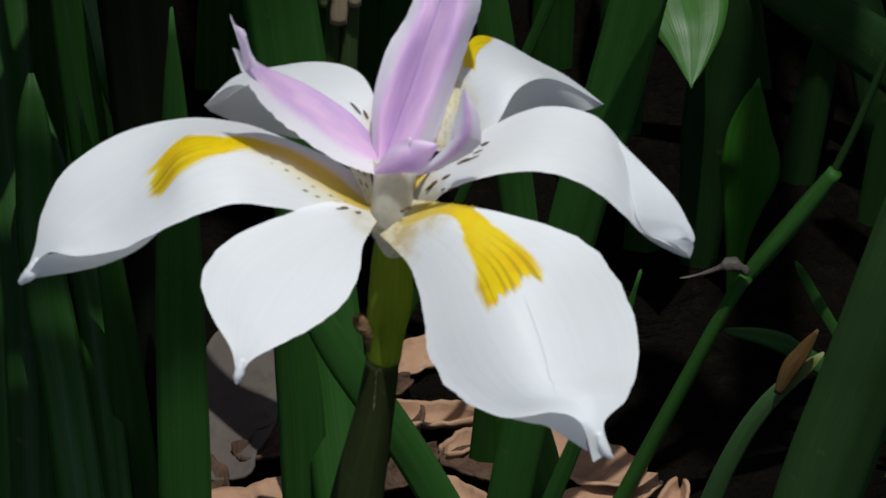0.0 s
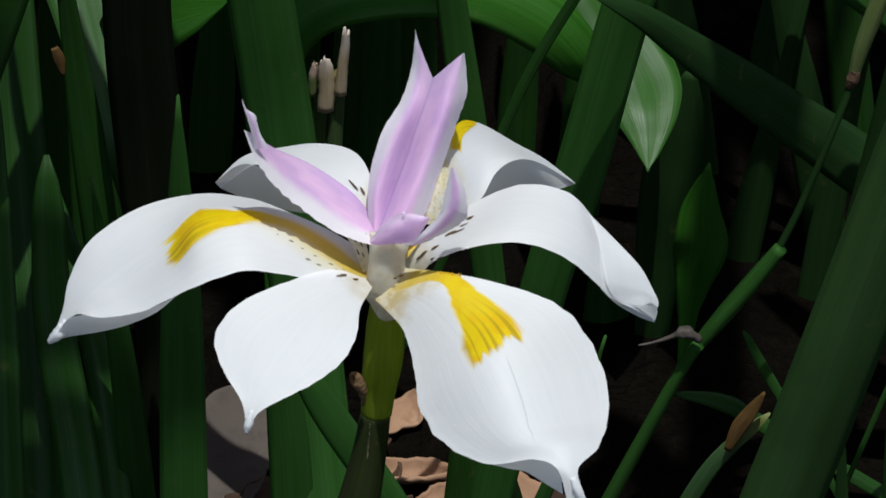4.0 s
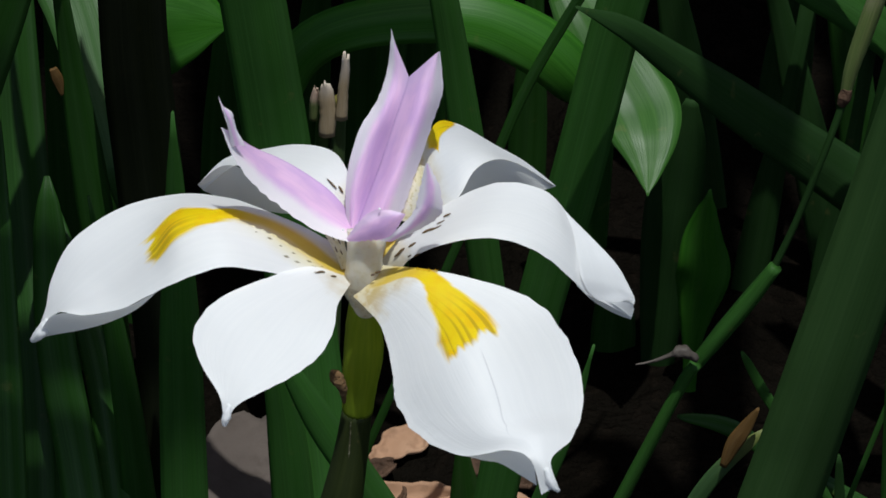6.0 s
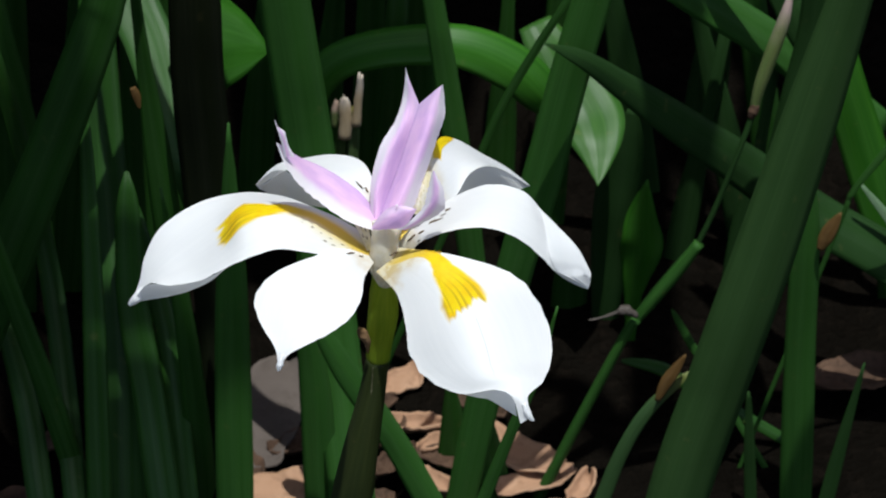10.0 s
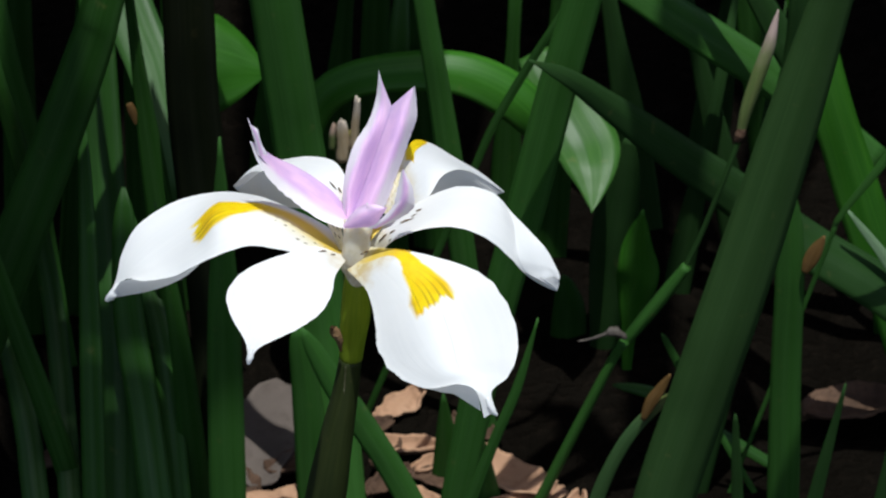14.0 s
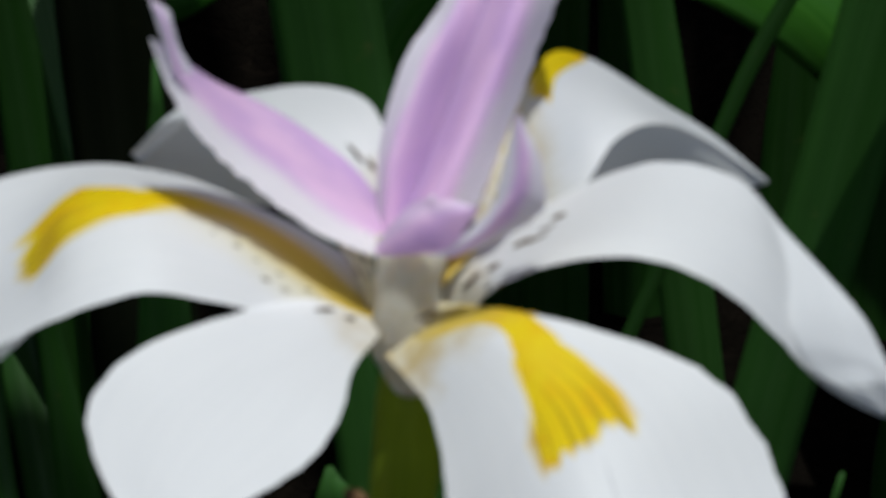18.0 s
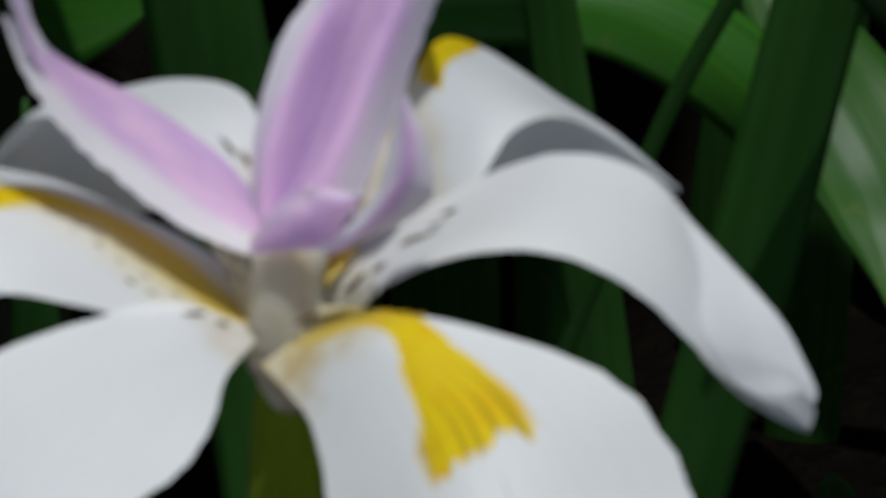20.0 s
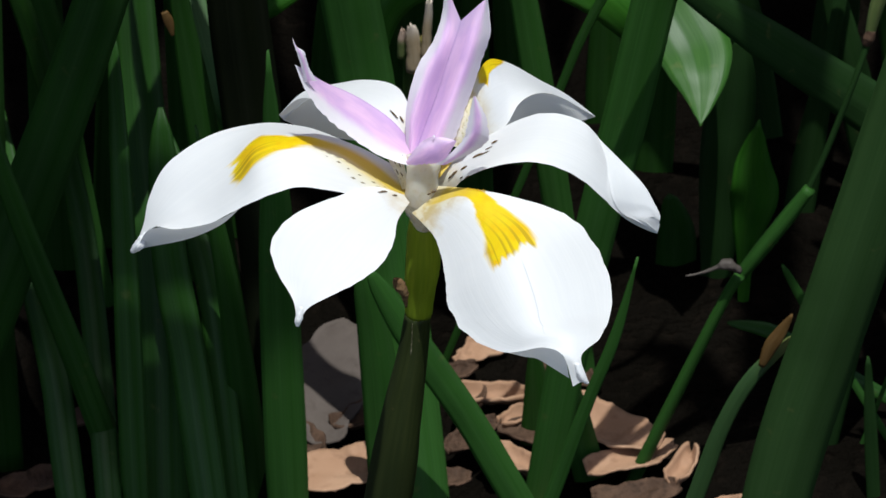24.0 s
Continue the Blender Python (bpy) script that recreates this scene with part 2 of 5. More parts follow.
OCHRE = (0.74, 0.53, 0.08)
front_white = petal_white("tepal_front", ([(0.01, 0.25, 0.60), (0.05, 0.50, 0.55), (0.085, 0.74, 0.38), (0.11, 0.70, 0.33), (0.145, 0.48, 0.29), (0.185, 0.22, 0.30), (0.24, 0.12, 0.31), (0.30, 0.06, 0.37), (0.37, 0.07, 0.34)], 0.085, OCHRE),
                          claw=0.75, crease=([(0.36, 0.12), (0.50, 0.07), (0.57, 0.05), (0.64, -0.02), (0.72, -0.40)], 0.38, 0.72), claw_end=0.14)
left_white = petal_white("tepal_left", ([(0.05, 0.40, 0.45), (0.12, 0.27, 0.36), (0.165, 0.12, 0.29), (0.215, 0.04, 0.24), (0.29, -0.08, 0.21), (0.36, -0.08, 0.20), (0.41, 0.03, 0.20), (0.49, -0.05, 0.34), (0.55, 0.03, 0.29), (0.605, 0.06, 0.26)], 0.345, OCHRE),
                         ((0.275, 0.33, 0.026), (0.245, 0.40, 0.016), (0.210, 0.45, 0.022), (0.225, 0.58, 0.024), (0.195, 0.62, 0.026), (0.170, 0.50, 0.020), (0.155, 0.60, 0.018), (0.142, 0.50, 0.018), (0.31, 0.28, 0.012)), 0.45)
back_white = petal_white("tepal_back", ([(0.20, -0.95, 0.30), (0.27, -0.75, 0.42), (0.295, -0.62, 0.46), (0.33, -0.85, 0.36), (0.40, -0.95, 0.30), (0.48, -1.0, 0.16)], 0.20, (0.55, 0.47, 0.16)), claw=0.7, claw_end=0.34)
plain_white = petal_white("tepal_plain", claw=0.4, claw_end=0.13)
edge_white = petal_white("tepal_edge", claw=0.0, through_share=0.5)
# Undersides are tinted warm in the colour to offset the blue skylight.
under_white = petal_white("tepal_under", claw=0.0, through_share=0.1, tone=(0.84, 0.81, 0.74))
right_white = petal_white("tepal_right", claw=0.6, claw_end=0.17)
style_lilac = petal_lilac("style_lilac")
style_lilac_front = petal_lilac("style_lilac_front", True, False, pale=0.35)
style_lilac_left = petal_lilac("style_lilac_left", False, True, -1.0)
style_lilac_low = petal_lilac("style_lilac_low", True, False, 1.0)
style_lilac_high = petal_lilac("style_lilac_high", False, True, -1.0)
leaf_mid = leaf_green("leaf_mid", (0.022, 0.076, 0.016), (0.032, 0.103, 0.024), 0.5, 0.16, 0.2)
# Darker copies of the leaf green, with the clump's shade in the colour.
leaf_dark_copy = leaf_green("leaf_dark_copy", (0.013, 0.038, 0.012), (0.018, 0.047, 0.016), 0.6, 0.1, 0.08)
leaf_thick = leaf_green("leaf_thick", (0.025, 0.060, 0.021), (0.033, 0.073, 0.027), 0.6, 0.1, 0.08)
leaf_shade_copy = leaf_green("leaf_shade_copy", (0.012, 0.046, 0.008), (0.019, 0.066, 0.013), 0.5, 0.12, 0.25)
# Lighter greens; sunlight on these leaves is put into the colour.
leaf_lit_copy = leaf_green("leaf_lit_copy", (0.024, 0.110, 0.012), (0.040, 0.150, 0.020), 0.45, 0.25, 0.3)
leaf_sunlit_copy = leaf_green("leaf_sunlit_copy", (0.020, 0.098, 0.010), (0.036, 0.135, 0.016), 0.5, 0.25, 0.25)
leaf_gloss = leaf_green("leaf_gloss", (0.024, 0.088, 0.015), (0.044, 0.120, 0.028), 0.44, 0.2, 0.42, sheen_stripes=True)
leaf_pale = leaf_green("leaf_pale", (0.026, 0.078, 0.022), (0.042, 0.10, 0.036), 0.45, 0.1, 0.27)
leaf_wan = leaf_green("leaf_wan", (0.11, 0.19, 0.12), (0.15, 0.23, 0.17), 0.5, 0.15, 0.3)
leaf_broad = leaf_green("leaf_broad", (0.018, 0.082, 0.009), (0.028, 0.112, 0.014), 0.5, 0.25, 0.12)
# Strap leaf colour set almost to black.
leaf_black = leaf_green("leaf_black", (0.004, 0.006, 0.003), (0.007, 0.009, 0.005), 0.8, 0.0, 0.05, 0.02)
leaf_yellowing = bud_skin("leaf_yellowing", (0.020, 0.055, 0.014), (0.032, 0.075, 0.02), (0.13, 0.15, 0.035), 0.85)
ovary_green = leaf_green("ovary_green", (0.155, 0.225, 0.014), (0.22, 0.29, 0.026), 0.38, 0.1, 0.5, 0.2)
stem_dark = leaf_green("stem_dark", (0.015, 0.022, 0.008), (0.025, 0.033, 0.012), 0.5, 0.0, 0.15, 0.2)
leaf_dry = leaf_green("leaf_dry", (0.085, 0.045, 0.018), (0.13, 0.075, 0.032), 0.6, 0.1, 0.2)
column_cream = earthy("column_cream", (0.68, 0.63, 0.51), (0.72, 0.67, 0.56), (0.62, 0.55, 0.38), 160.0, 0.5, 0.1, 0.0005, 0.3, flesh=0.9)
claw_cream = earthy("claw_cream", (0.84, 0.80, 0.68), (0.82, 0.74, 0.48), (0.50, 0.42, 0.14), 330.0, 0.5, 0.1, 0.0004, 0.5)
throat_gold = earthy("throat_gold", (0.74, 0.50, 0.08), (0.80, 0.60, 0.14), (0.52, 0.32, 0.05), 420.0, 0.5, 0.1, 0.0004, 0.4)
signal_yellow = earthy("signal_yellow", (0.86, 0.60, 0.03), (0.90, 0.68, 0.05), (0.70, 0.44, 0.02), 420.0, 0.5, 0.1, 0.0004, 0.4)
throat_ochre = earthy("throat_ochre", (0.62, 0.55, 0.40), (0.68, 0.63, 0.50), (0.42, 0.28, 0.10), 330.0, 0.5, 0.1, 0.0005, flesh=0.9)
bud_cream = earthy("bud_cream", (0.045, 0.038, 0.032), (0.08, 0.068, 0.06), (0.03, 0.025, 0.02), 60.0, 0.55, 0.4, 0.001)
bud_green = bud_skin("bud_green", (0.09, 0.14, 0.035), (0.15, 0.18, 0.06), (0.46, 0.34, 0.30), 0.6)
spike_dry = bud_skin("spike_dry", (0.07, 0.11, 0.03), (0.12, 0.14, 0.05), (0.46, 0.33, 0.25), 0.5)
spike_pale = bud_skin("spike_pale", (0.34, 0.25, 0.14), (0.42, 0.33, 0.22), (0.52, 0.44, 0.36), 0.7)
stub_ripe = bud_skin("stub_ripe", (0.03, 0.06, 0.016), (0.05, 0.085, 0.025), (0.22, 0.17, 0.03), 0.93)
stub_green = leaf_green("stub_green", (0.03, 0.065, 0.018), (0.05, 0.09, 0.028))
sheath_pale = earthy("sheath_pale", (0.03, 0.032, 0.014), (0.09, 0.085, 0.05), (0.32, 0.30, 0.22), 150.0, 0.5)
dash_brown = earthy("dash_brown", (0.09, 0.055, 0.025), (0.14, 0.085, 0.04), (0.20, 0.13, 0.06), 400.0, 0.6)
dry_brown = earthy("dry_brown", (0.10, 0.055, 0.026), (0.18, 0.11, 0.055), (0.06, 0.034, 0.018), 120.0, 0.75)
litter_tan = earthy("litter_tan", (0.29, 0.165, 0.10), (0.36, 0.22, 0.14), (0.20, 0.11, 0.065), 45.0, 0.7, 0.3, 0.001, 0.1)
litter_brown = earthy("litter_brown", (0.048, 0.027, 0.017), (0.080, 0.046, 0.029), (0.026, 0.015, 0.009), 90.0, 0.75, 0.6, 0.002)
litter_grey = earthy("litter_grey", (0.070, 0.057, 0.050), (0.084, 0.069, 0.060), (0.060, 0.048, 0.041), 60.0, 0.9, 0.3, 0.001, 0.0, 0.05)
# Soil far darker than earth is; the clump's shade is in the colour.
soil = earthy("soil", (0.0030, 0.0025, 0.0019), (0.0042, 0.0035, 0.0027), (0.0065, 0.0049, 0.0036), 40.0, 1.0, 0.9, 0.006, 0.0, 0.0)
# Drops are coloured white so that they read as bright highlights.
drop_white = bpy.data.materials.new("dew")
drop_white.use_nodes = True
drop_white.node_tree.nodes["Principled BSDF"].inputs["Base Color"].default_value = (0.95, 0.95, 0.97, 1.0)
drop_white.node_tree.nodes["Principled BSDF"].inputs["Transmission Weight"].default_value = 0.35
drop_white.node_tree.nodes["Principled BSDF"].inputs["Roughness"].default_value = 0.2
drop_white.node_tree.nodes["Principled BSDF"].inputs["IOR"].default_value = 1.33


# ---- building helpers ----
def spline(pts, t):
    """Catmull-Rom through tuples of any length, t in 0..1."""
    n = len(pts) - 1
    f = min(max(t, 0.0), 1.0) * n
    i = min(int(f), n - 1)
    f -= i
    p1, p2 = np.array(pts[i]), np.array(pts[i + 1])
    p0 = np.array(pts[i - 1]) if i else 2 * p1 - p2
    p3 = np.array(pts[i + 2]) if i + 2 <= n else 2 * p2 - p1
    return 0.5 * (2 * p1 + (p2 - p0) * f + (2 * p0 - 5 * p1 + 4 * p2 - p3) * f * f + (3 * p1 - p0 - 3 * p2 + p3) * f ** 3)


def grid_mesh(bm, rows):
    """Joins rows of (point, along, across) into faces with UVs."""
    uv = bm.loops.layers.uv.verify()
    vs = [[bm.verts.new(p[0]) for p in row] for row in rows]
    for i in range(len(rows) - 1):
        for j in range(len(rows[0]) - 1):
            ids = ((i, j), (i, j + 1), (i + 1, j + 1), (i + 1, j))
            f = bm.faces.new([vs[a][b] for a, b in ids])
            f.smooth = True
            for loop, (a, b) in zip(f.loops, ids):
                loop[uv].uv = rows[a][b][1:3]


def part(name, bm, material, parent=None, label="", thick=0.0):
    me = bpy.data.meshes.new(name)
    bm.to_mesh(me)
    bm.free()
    me.materials.append(material)
    ob = new(name, me)
    if parent:
        ob.parent = parent
    if thick:
        sol = ob.modifiers.new("thickness", "SOLIDIFY")
        sol.thickness = thick
        sol.offset = 0.0
    if label:
        ob["label"] = label
    return ob


def empty(name, place):
    ob = new(name)
    ob.empty_display_size = 0.01
    ob.location = place
    return ob


def loft(ribs, n_along=40, n_across=18, ripple=0.0, seed=0.0, scale=0.001, ragged=0.0, free=(1, 1)):
    """A surface across several ribs (lists of points in millimetres)."""
    bm = bmesh.new()
    rows = []
    for i in range(n_along + 1):
        s = i / n_along
        across = [spline(r, s) for r in ribs]
        row = []
        mid = spline(across, 0.5)
        tang = spline(ribs[len(ribs) // 2], min(s + 0.03, 1)) - spline(ribs[len(ribs) // 2], max(s - 0.03, 0))
        nrm = np.cross(tang, across[-1] - across[0])
        ln = np.linalg.norm(nrm)
        nrm = nrm / ln if ln > 1e-9 else np.array((0, 0, 1.0))
        if nrm[2] < 0:
            nrm = -nrm
        for j in range(n_across + 1):
            v = j / n_across
            p = spline(across, v) if len(across) > 2 else across[0] * (1 - v) + across[1] * v
            w = noise.noise(Vector((s * 4.0 + seed, v * 2.4, seed * 1.7)))
            edge = abs(2 * v - 1)
            p = p + nrm * (ripple * w * (0.35 + 0.65 * edge) * math.sin(math.pi * min(1, s * 1.2)))
            if ragged and edge > 0.8 and free[v > 0.5]:
                p = p + (mid - p) * ragged * (abs(noise.noise(Vector((s * 13.0, v * 3.0, seed)))) + 0.5 * abs(noise.noise(Vector((s * 41.0, v * 3.0, seed)))) ** 2)
            row.append((Vector(p) * scale, s, v))
        rows.append(row)
    grid_mesh(bm, rows)
    return bm


def tube(pts, sides=14, n=28, scale=1.0, lumpy=0.0, closed=True):
    """A round body along (x, y, z, radius) points."""
    bm = bmesh.new()
    rows = []
    for i in range(n + 1):
        s = i / n
        p = spline(pts, s)
        d = spline(pts, min(s + 0.02, 1)) - spline(pts, max(s - 0.02, 0))
        d = Vector(d[:3]).normalized()
        a = d.cross(Vector((0, 1, 0.2))).normalized()
        b = d.cross(a).normalized()
        row = []
        for j in range(sides + 1):
            t = 2 * math.pi * j / sides
            r = max(p[3], 1e-5) * (1 + lumpy * noise.noise(Vector((math.cos(t) * 1.5, math.sin(t) * 1.5, s * 9))))
            row.append(((Vector(p[:3]) + (a * math.cos(t) + b * math.sin(t)) * r) * scale, s, j / sides))
        rows.append(row)
    grid_mesh(bm, rows)
    bmesh.ops.remove_doubles(bm, verts=bm.verts, dist=1e-7)
    if closed:
        bmesh.ops.holes_fill(bm, edges=[e for e in bm.edges if e.is_boundary], sides=0)
    return bm


LEAF_LABELS = {
    "leaf_mid": "upright green strap leaf with fine parallel veins", "leaf_thick": "thick dark green folded strap leaf in front of the clump", "leaf_dark_copy": "slanting strap leaf in a darker copy of the green, for shade",
    "leaf_shade_copy": "strap leaf with the clump's shade put into its green", "leaf_lit_copy": "strap leaf with sunlight put into its lighter green",
    "leaf_dry": "small dry brown leaf remnant on the clump", "leaf_sunlit_copy": "bent strap leaf, its green lightened for sunlight", "leaf_gloss": "broad glossy green strap leaf with a pale sheen", "leaf_pale": "pale grey-green strap leaf with a whitish sheen",
    "leaf_wan": "pale grey-green strap leaf bent across the others", "leaf_broad": "broad saturated green leaf tip", "leaf_black": "blackish strap leaf standing upright", "leaf_yellowing": "thin curved strap leaf turning yellow at its tip"}
# Leaf faces turn toward the camera; glossy ones mirror the sun into it.
FACE_VIEW = Vector((0.0, -0.788, 0.616))
FACE_GLINT = (FACE_VIEW + SUN_FROM).normalized()
leaf_count = [0]


def sheen_share(material, s):
    """How far a leaf is turned to mirror the sun at the camera, along its length."""
    if material == leaf_pale:
        return min(1.0, max(0.0, (s - 0.5) / 0.12))
    if material in (leaf_sunlit_copy, leaf_gloss):
        return 1.0
    return 0.0


def blade(pts, material, turn=0, fold=0.25):
    """One strap leaf along (x, y, z, width) points, folded lightly along its middle."""
    leaf_count[0] += 1
    seed = leaf_count[0] * 3.7
    base = Vector(pts[0][:3])
    n = max(18, 5 * len(pts))
    bm = bmesh.new()
    rows = []
    for i in range(n + 1):
        s = i / n
        p = spline(pts, s)
        d = Vector((spline(pts, min(s + 0.02, 1)) - spline(pts, max(s - 0.02, 0)))[:3]).normalized()
        face = Matrix.Rotation(radians(turn + 7 * noise.noise(Vector((s * 1.5, seed, 0)))), 3, d) @ FACE_VIEW.lerp(FACE_GLINT, sheen_share(material, s))
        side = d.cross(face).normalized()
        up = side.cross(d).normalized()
        w = max(p[3] * min(1.0, (1.0 - s) / 0.07 + 0.06) ** 0.6, 0.0004) * (1 + 0.03 * noise.noise(Vector((s * 6, seed, 3.0))))
        row = []
        for j in range(9):
            v = j / 8
            x = 2 * v - 1
            lift = fold * w * 0.5 * (1 - abs(x) ** 1.5) + 0.04 * w * noise.noise(Vector((s * 5, v * 2, seed)))
            row.append((Vector(p[:3]) + side * (x * w / 2) + up * lift - base, s, v))
        rows.append(row)
    grid_mesh(bm, rows)
    ob = part("strap_leaf", bm, material, thick=0.0007)
    ob.location = base
    return tagged(ob, LEAF_LABELS[material.name], "leaf", "strap leaves of the clump")


def dry_leaf(place, size, angle, material, curl):
    """A fallen leaf that has dried and curled."""
    leaf_count[0] += 1
    seed = leaf_count[0] * 2.3
    bm = bmesh.new()
    rows = []
    for i in range(29):
        s = i / 28
        half = 0.27 * size * math.sin(math.pi * min(1, 0.05 + s * 0.93)) ** 0.5 * (1 + 0.45 * noise.noise(Vector((s * 5, seed, 0))))
        row = []
        for j in range(13):
            x = j / 6 - 1
            q = Vector((s * 2.6, x * 1.3, seed))
            tear = 1 - 0.12 * abs(x) * abs(noise.noise(Vector((s * 17, math.copysign(3, x), seed))))
            z = curl * size * (0.30 * x * x + 0.5 * (s - 0.5) ** 2) + size * (0.2 + curl) * (0.10 * noise.noise(q) + 0.03 * noise.noise(q * 3.1) + 0.01 * noise.noise(q * 8))
            row.append((Vector(((s - 0.5) * size, x * half * tear * (1 - 0.3 * curl * x * x) + 0.05 * size * math.sin(s * 3 + seed), z)), s, j / 12))
        rows.append(row)
    grid_mesh(bm, rows)
    low = min(v.co.z for v in bm.verts)
    for v in bm.verts:
        v.co.z -= low
    ob = part("fallen_leaf", bm, material, thick=0.0006)
    ob.matrix_world = pose(place[0], place[1], 0.002, 0, 0, angle)
    names = {"litter_tan": "curled tan dry leaf lying on dark soil", "litter_brown": "crumpled brown dry leaf on the ground",
             "litter_grey": "broad grey-brown weathered leaf lying on the ground"}
    return tagged(ob, names[material.name], "dry leaf", "leaf litter")


# ---- ground ----
def ground():
    bm = bmesh.new()
    rows = []
    for i in range(91):
        row = []
        for j in range(91):
            x, y = i / 45 - 1, j / 45 - 1
            gx, gy = (math.copysign(abs(q) ** 5, q) * 400 + q * 0.8 for q in (x, y))
            gy += 0.25
            near = math.exp(-(gx * gx + gy * gy) / 0.5)
            row.append((Vector((gx, gy, 0.012 * near * noise.fractal(Vector((gx * 14, gy * 14, 0)), 0.8, 2.0, 4) - 0.004)), i / 90, j / 90))
        rows.append(row)
    grid_mesh(bm, rows)
    bmesh.ops.recalc_face_normals(bm, faces=bm.faces)
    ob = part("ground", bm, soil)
    return tagged(ob, "garden soil darkened to near black for the clump's shade", "ground", kind="structure")


ground()

# ---- the flower ----
HEAD = (0.0, 0.0, 0.20)
FRONT_TEPAL = [
    [(-3.4, -6.0, 0.0), (1.3, -12.4, -1.6), (3.3, -19.8, -5.1), (4.1, -27.1, -7.1), (8.0, -34.4, -8.9), (15.7, -41.7, -7.6), (23.6, -45.1, -3.6), (27.5, -47.7, -3.6), (29.4, -50.0, -9.4)],
    [(-0.8, -5.0, 1.9), (6.7, -10.0, 5.1), (13.5, -17.3, 4.4), (17.0, -25.9, 3.8), (20.3, -33.2, 0.6), (23.1, -39.9, -1.5), (28.2, -43.6, -1.8), (29.6, -48.1, -4.0), (30.7, -49.8, -8.6)],
    [(1.2, -2.0, 3.9), (11.7, -7.6, 6.8), (23.6, -10.4, 5.3), (30.4, -13.0, 2.7), (35.5, -18.5, -3.0), (36.9, -28.3, -6.1), (34.9, -40.0, -4.8), (31.1, -46.9, -4.1), (32.3, -49.5, -8.1)],
]
FRONT_LIP = [
    [(14.7, -40.6, -7.6), (18.7, -42.5, -6.6), (22.9, -44.5, -4.1), (26.1, -46.3, -3.0), (28.1, -47.9, -4.5)],
    [(14.7, -40.0, -8.3), (19.7, -41.4, -8.8), (22.4, -43.4, -7.8), (25.5, -45.2, -8.7), (28.6, -47.4, -9.4)],
]
SIDE_TEPAL = [
    [(-5.0, -3.0, 2.3), (-11.1, -5.0, 6.0), (-18.8, -9.0, 6.5), (-27.5, -14.0, 5.1), (-31.2, -19.0, 2.4), (-29.9, -25.0, 0.1), (-26.5, -31.0, -2.4), (-25.6, -34.0, -5.9)],
    [(-4.6, -4.0, 2.2), (-9.4, -10.0, 4.1), (-14.3, -16.0, 4.2), (-17.8, -21.0, 2.9), (-20.6, -25.0, 1.1), (-22.9, -29.0, -0.7), (-24.6, -32.5, -3.3), (-25.4, -34.0, -6.2)],
    [(-3.9, -5.0, 1.9), (-6.1, -12.0, 2.4), (-6.7, -19.0, 2.0), (-9.3, -24.0, 0.3), (-13.5, -28.0, -0.6), (-18.7, -31.0, -1.5), (-23.4, -33.0, -3.2), (-25.1, -34.0, -6.2)],
]
LEFT_TEPAL = [
    [(-2.1, 2.0, 0.1), (-4.6, 4.0, 2.1), (-11.8, 9.0, 3.7), (-19.0, 12.0, 5.2), (-25.6, 14.0, 6.4), (-34.1, 14.0, 7.6), (-44.5, 12.0, 6.3), (-53.0, 8.0, 2.3), (-56.8, 4.0, -3.2), (-58.1, 0.0, -7.6), (-60.0, -3.0, -11.7)],
    [(-2.8, 0.0, 0.3), (-5.5, 0.0, 1.9), (-12.4, 1.0, 7.1), (-19.5, 1.0, 11.0), (-27.3, 1.0, 13.0), (-34.5, 0.0, 11.8), (-39.3, -1.0, 6.0), (-46.3, -2.0, 0.6), (-51.9, -3.0, -2.7), (-56.4, -3.0, -6.4), (-60.0, -3.0, -11.9)],
    [(-3.4, -2.0, 0.2), (-6.6, -4.0, 2.6), (-14.3, -7.0, 5.4), (-20.1, -9.0, 7.9), (-25.9, -11.0, 10.1), (-31.7, -12.0, 8.9), (-37.6, -12.0, 5.7), (-43.9, -11.0, 1.2), (-50.7, -9.0, -1.8), (-56.0, -6.0, -3.7), (-59.9, -3.0, -11.9)],
]
RIGHT_TEPAL = [
    [(-0.1, 3.0, 1.8), (2.8, 4.0, 4.3), (10.4, 7.0, 8.6), (18.8, 10.0, 11.9), (24.7, 10.0, 13.0), (31.0, 9.0, 11.2), (35.8, 7.0, 5.8), (41.1, 5.0, 1.1), (44.9, 3.0, -4.0), (46.2, 1.0, -8.4)],
    [(1.5, 1.0, 0.8), (4.4, 1.0, 5.0), (11.4, 1.0, 9.9), (20.1, 1.0, 13.4), (26.6, 1.0, 12.7), (32.4, 1.0, 9.4), (36.7, 1.0, 4.2), (40.4, 1.0, -1.1), (43.3, 1.0, -5.7), (45.9, 1.0, -9.9)],
    [(3.9, 0.0, -0.7), (6.7, -2.0, 5.2), (12.6, -7.0, 12.3), (19.4, -8.0, 14.1), (25.8, -8.0, 12.6), (31.1, -7.0, 8.7), (35.0, -6.0, 3.9), (37.7, -4.0, -1.2), (41.4, -2.0, -5.0), (45.7, 1.0, -10.4)],
]
RIGHT_LIP = [
    [(36.1, -4.5, 2.2), (39.1, -2.5, -3.2), (42.0, -1.5, -4.9), (44.3, -1.0, -5.2), (46.1, 0.0, -6.6)],
    [(35.9, -4.0, 0.8), (38.4, -1.0, -4.5), (41.1, 1.0, -8.2), (43.8, 1.0, -9.9), (45.7, 1.0, -10.7)],
]
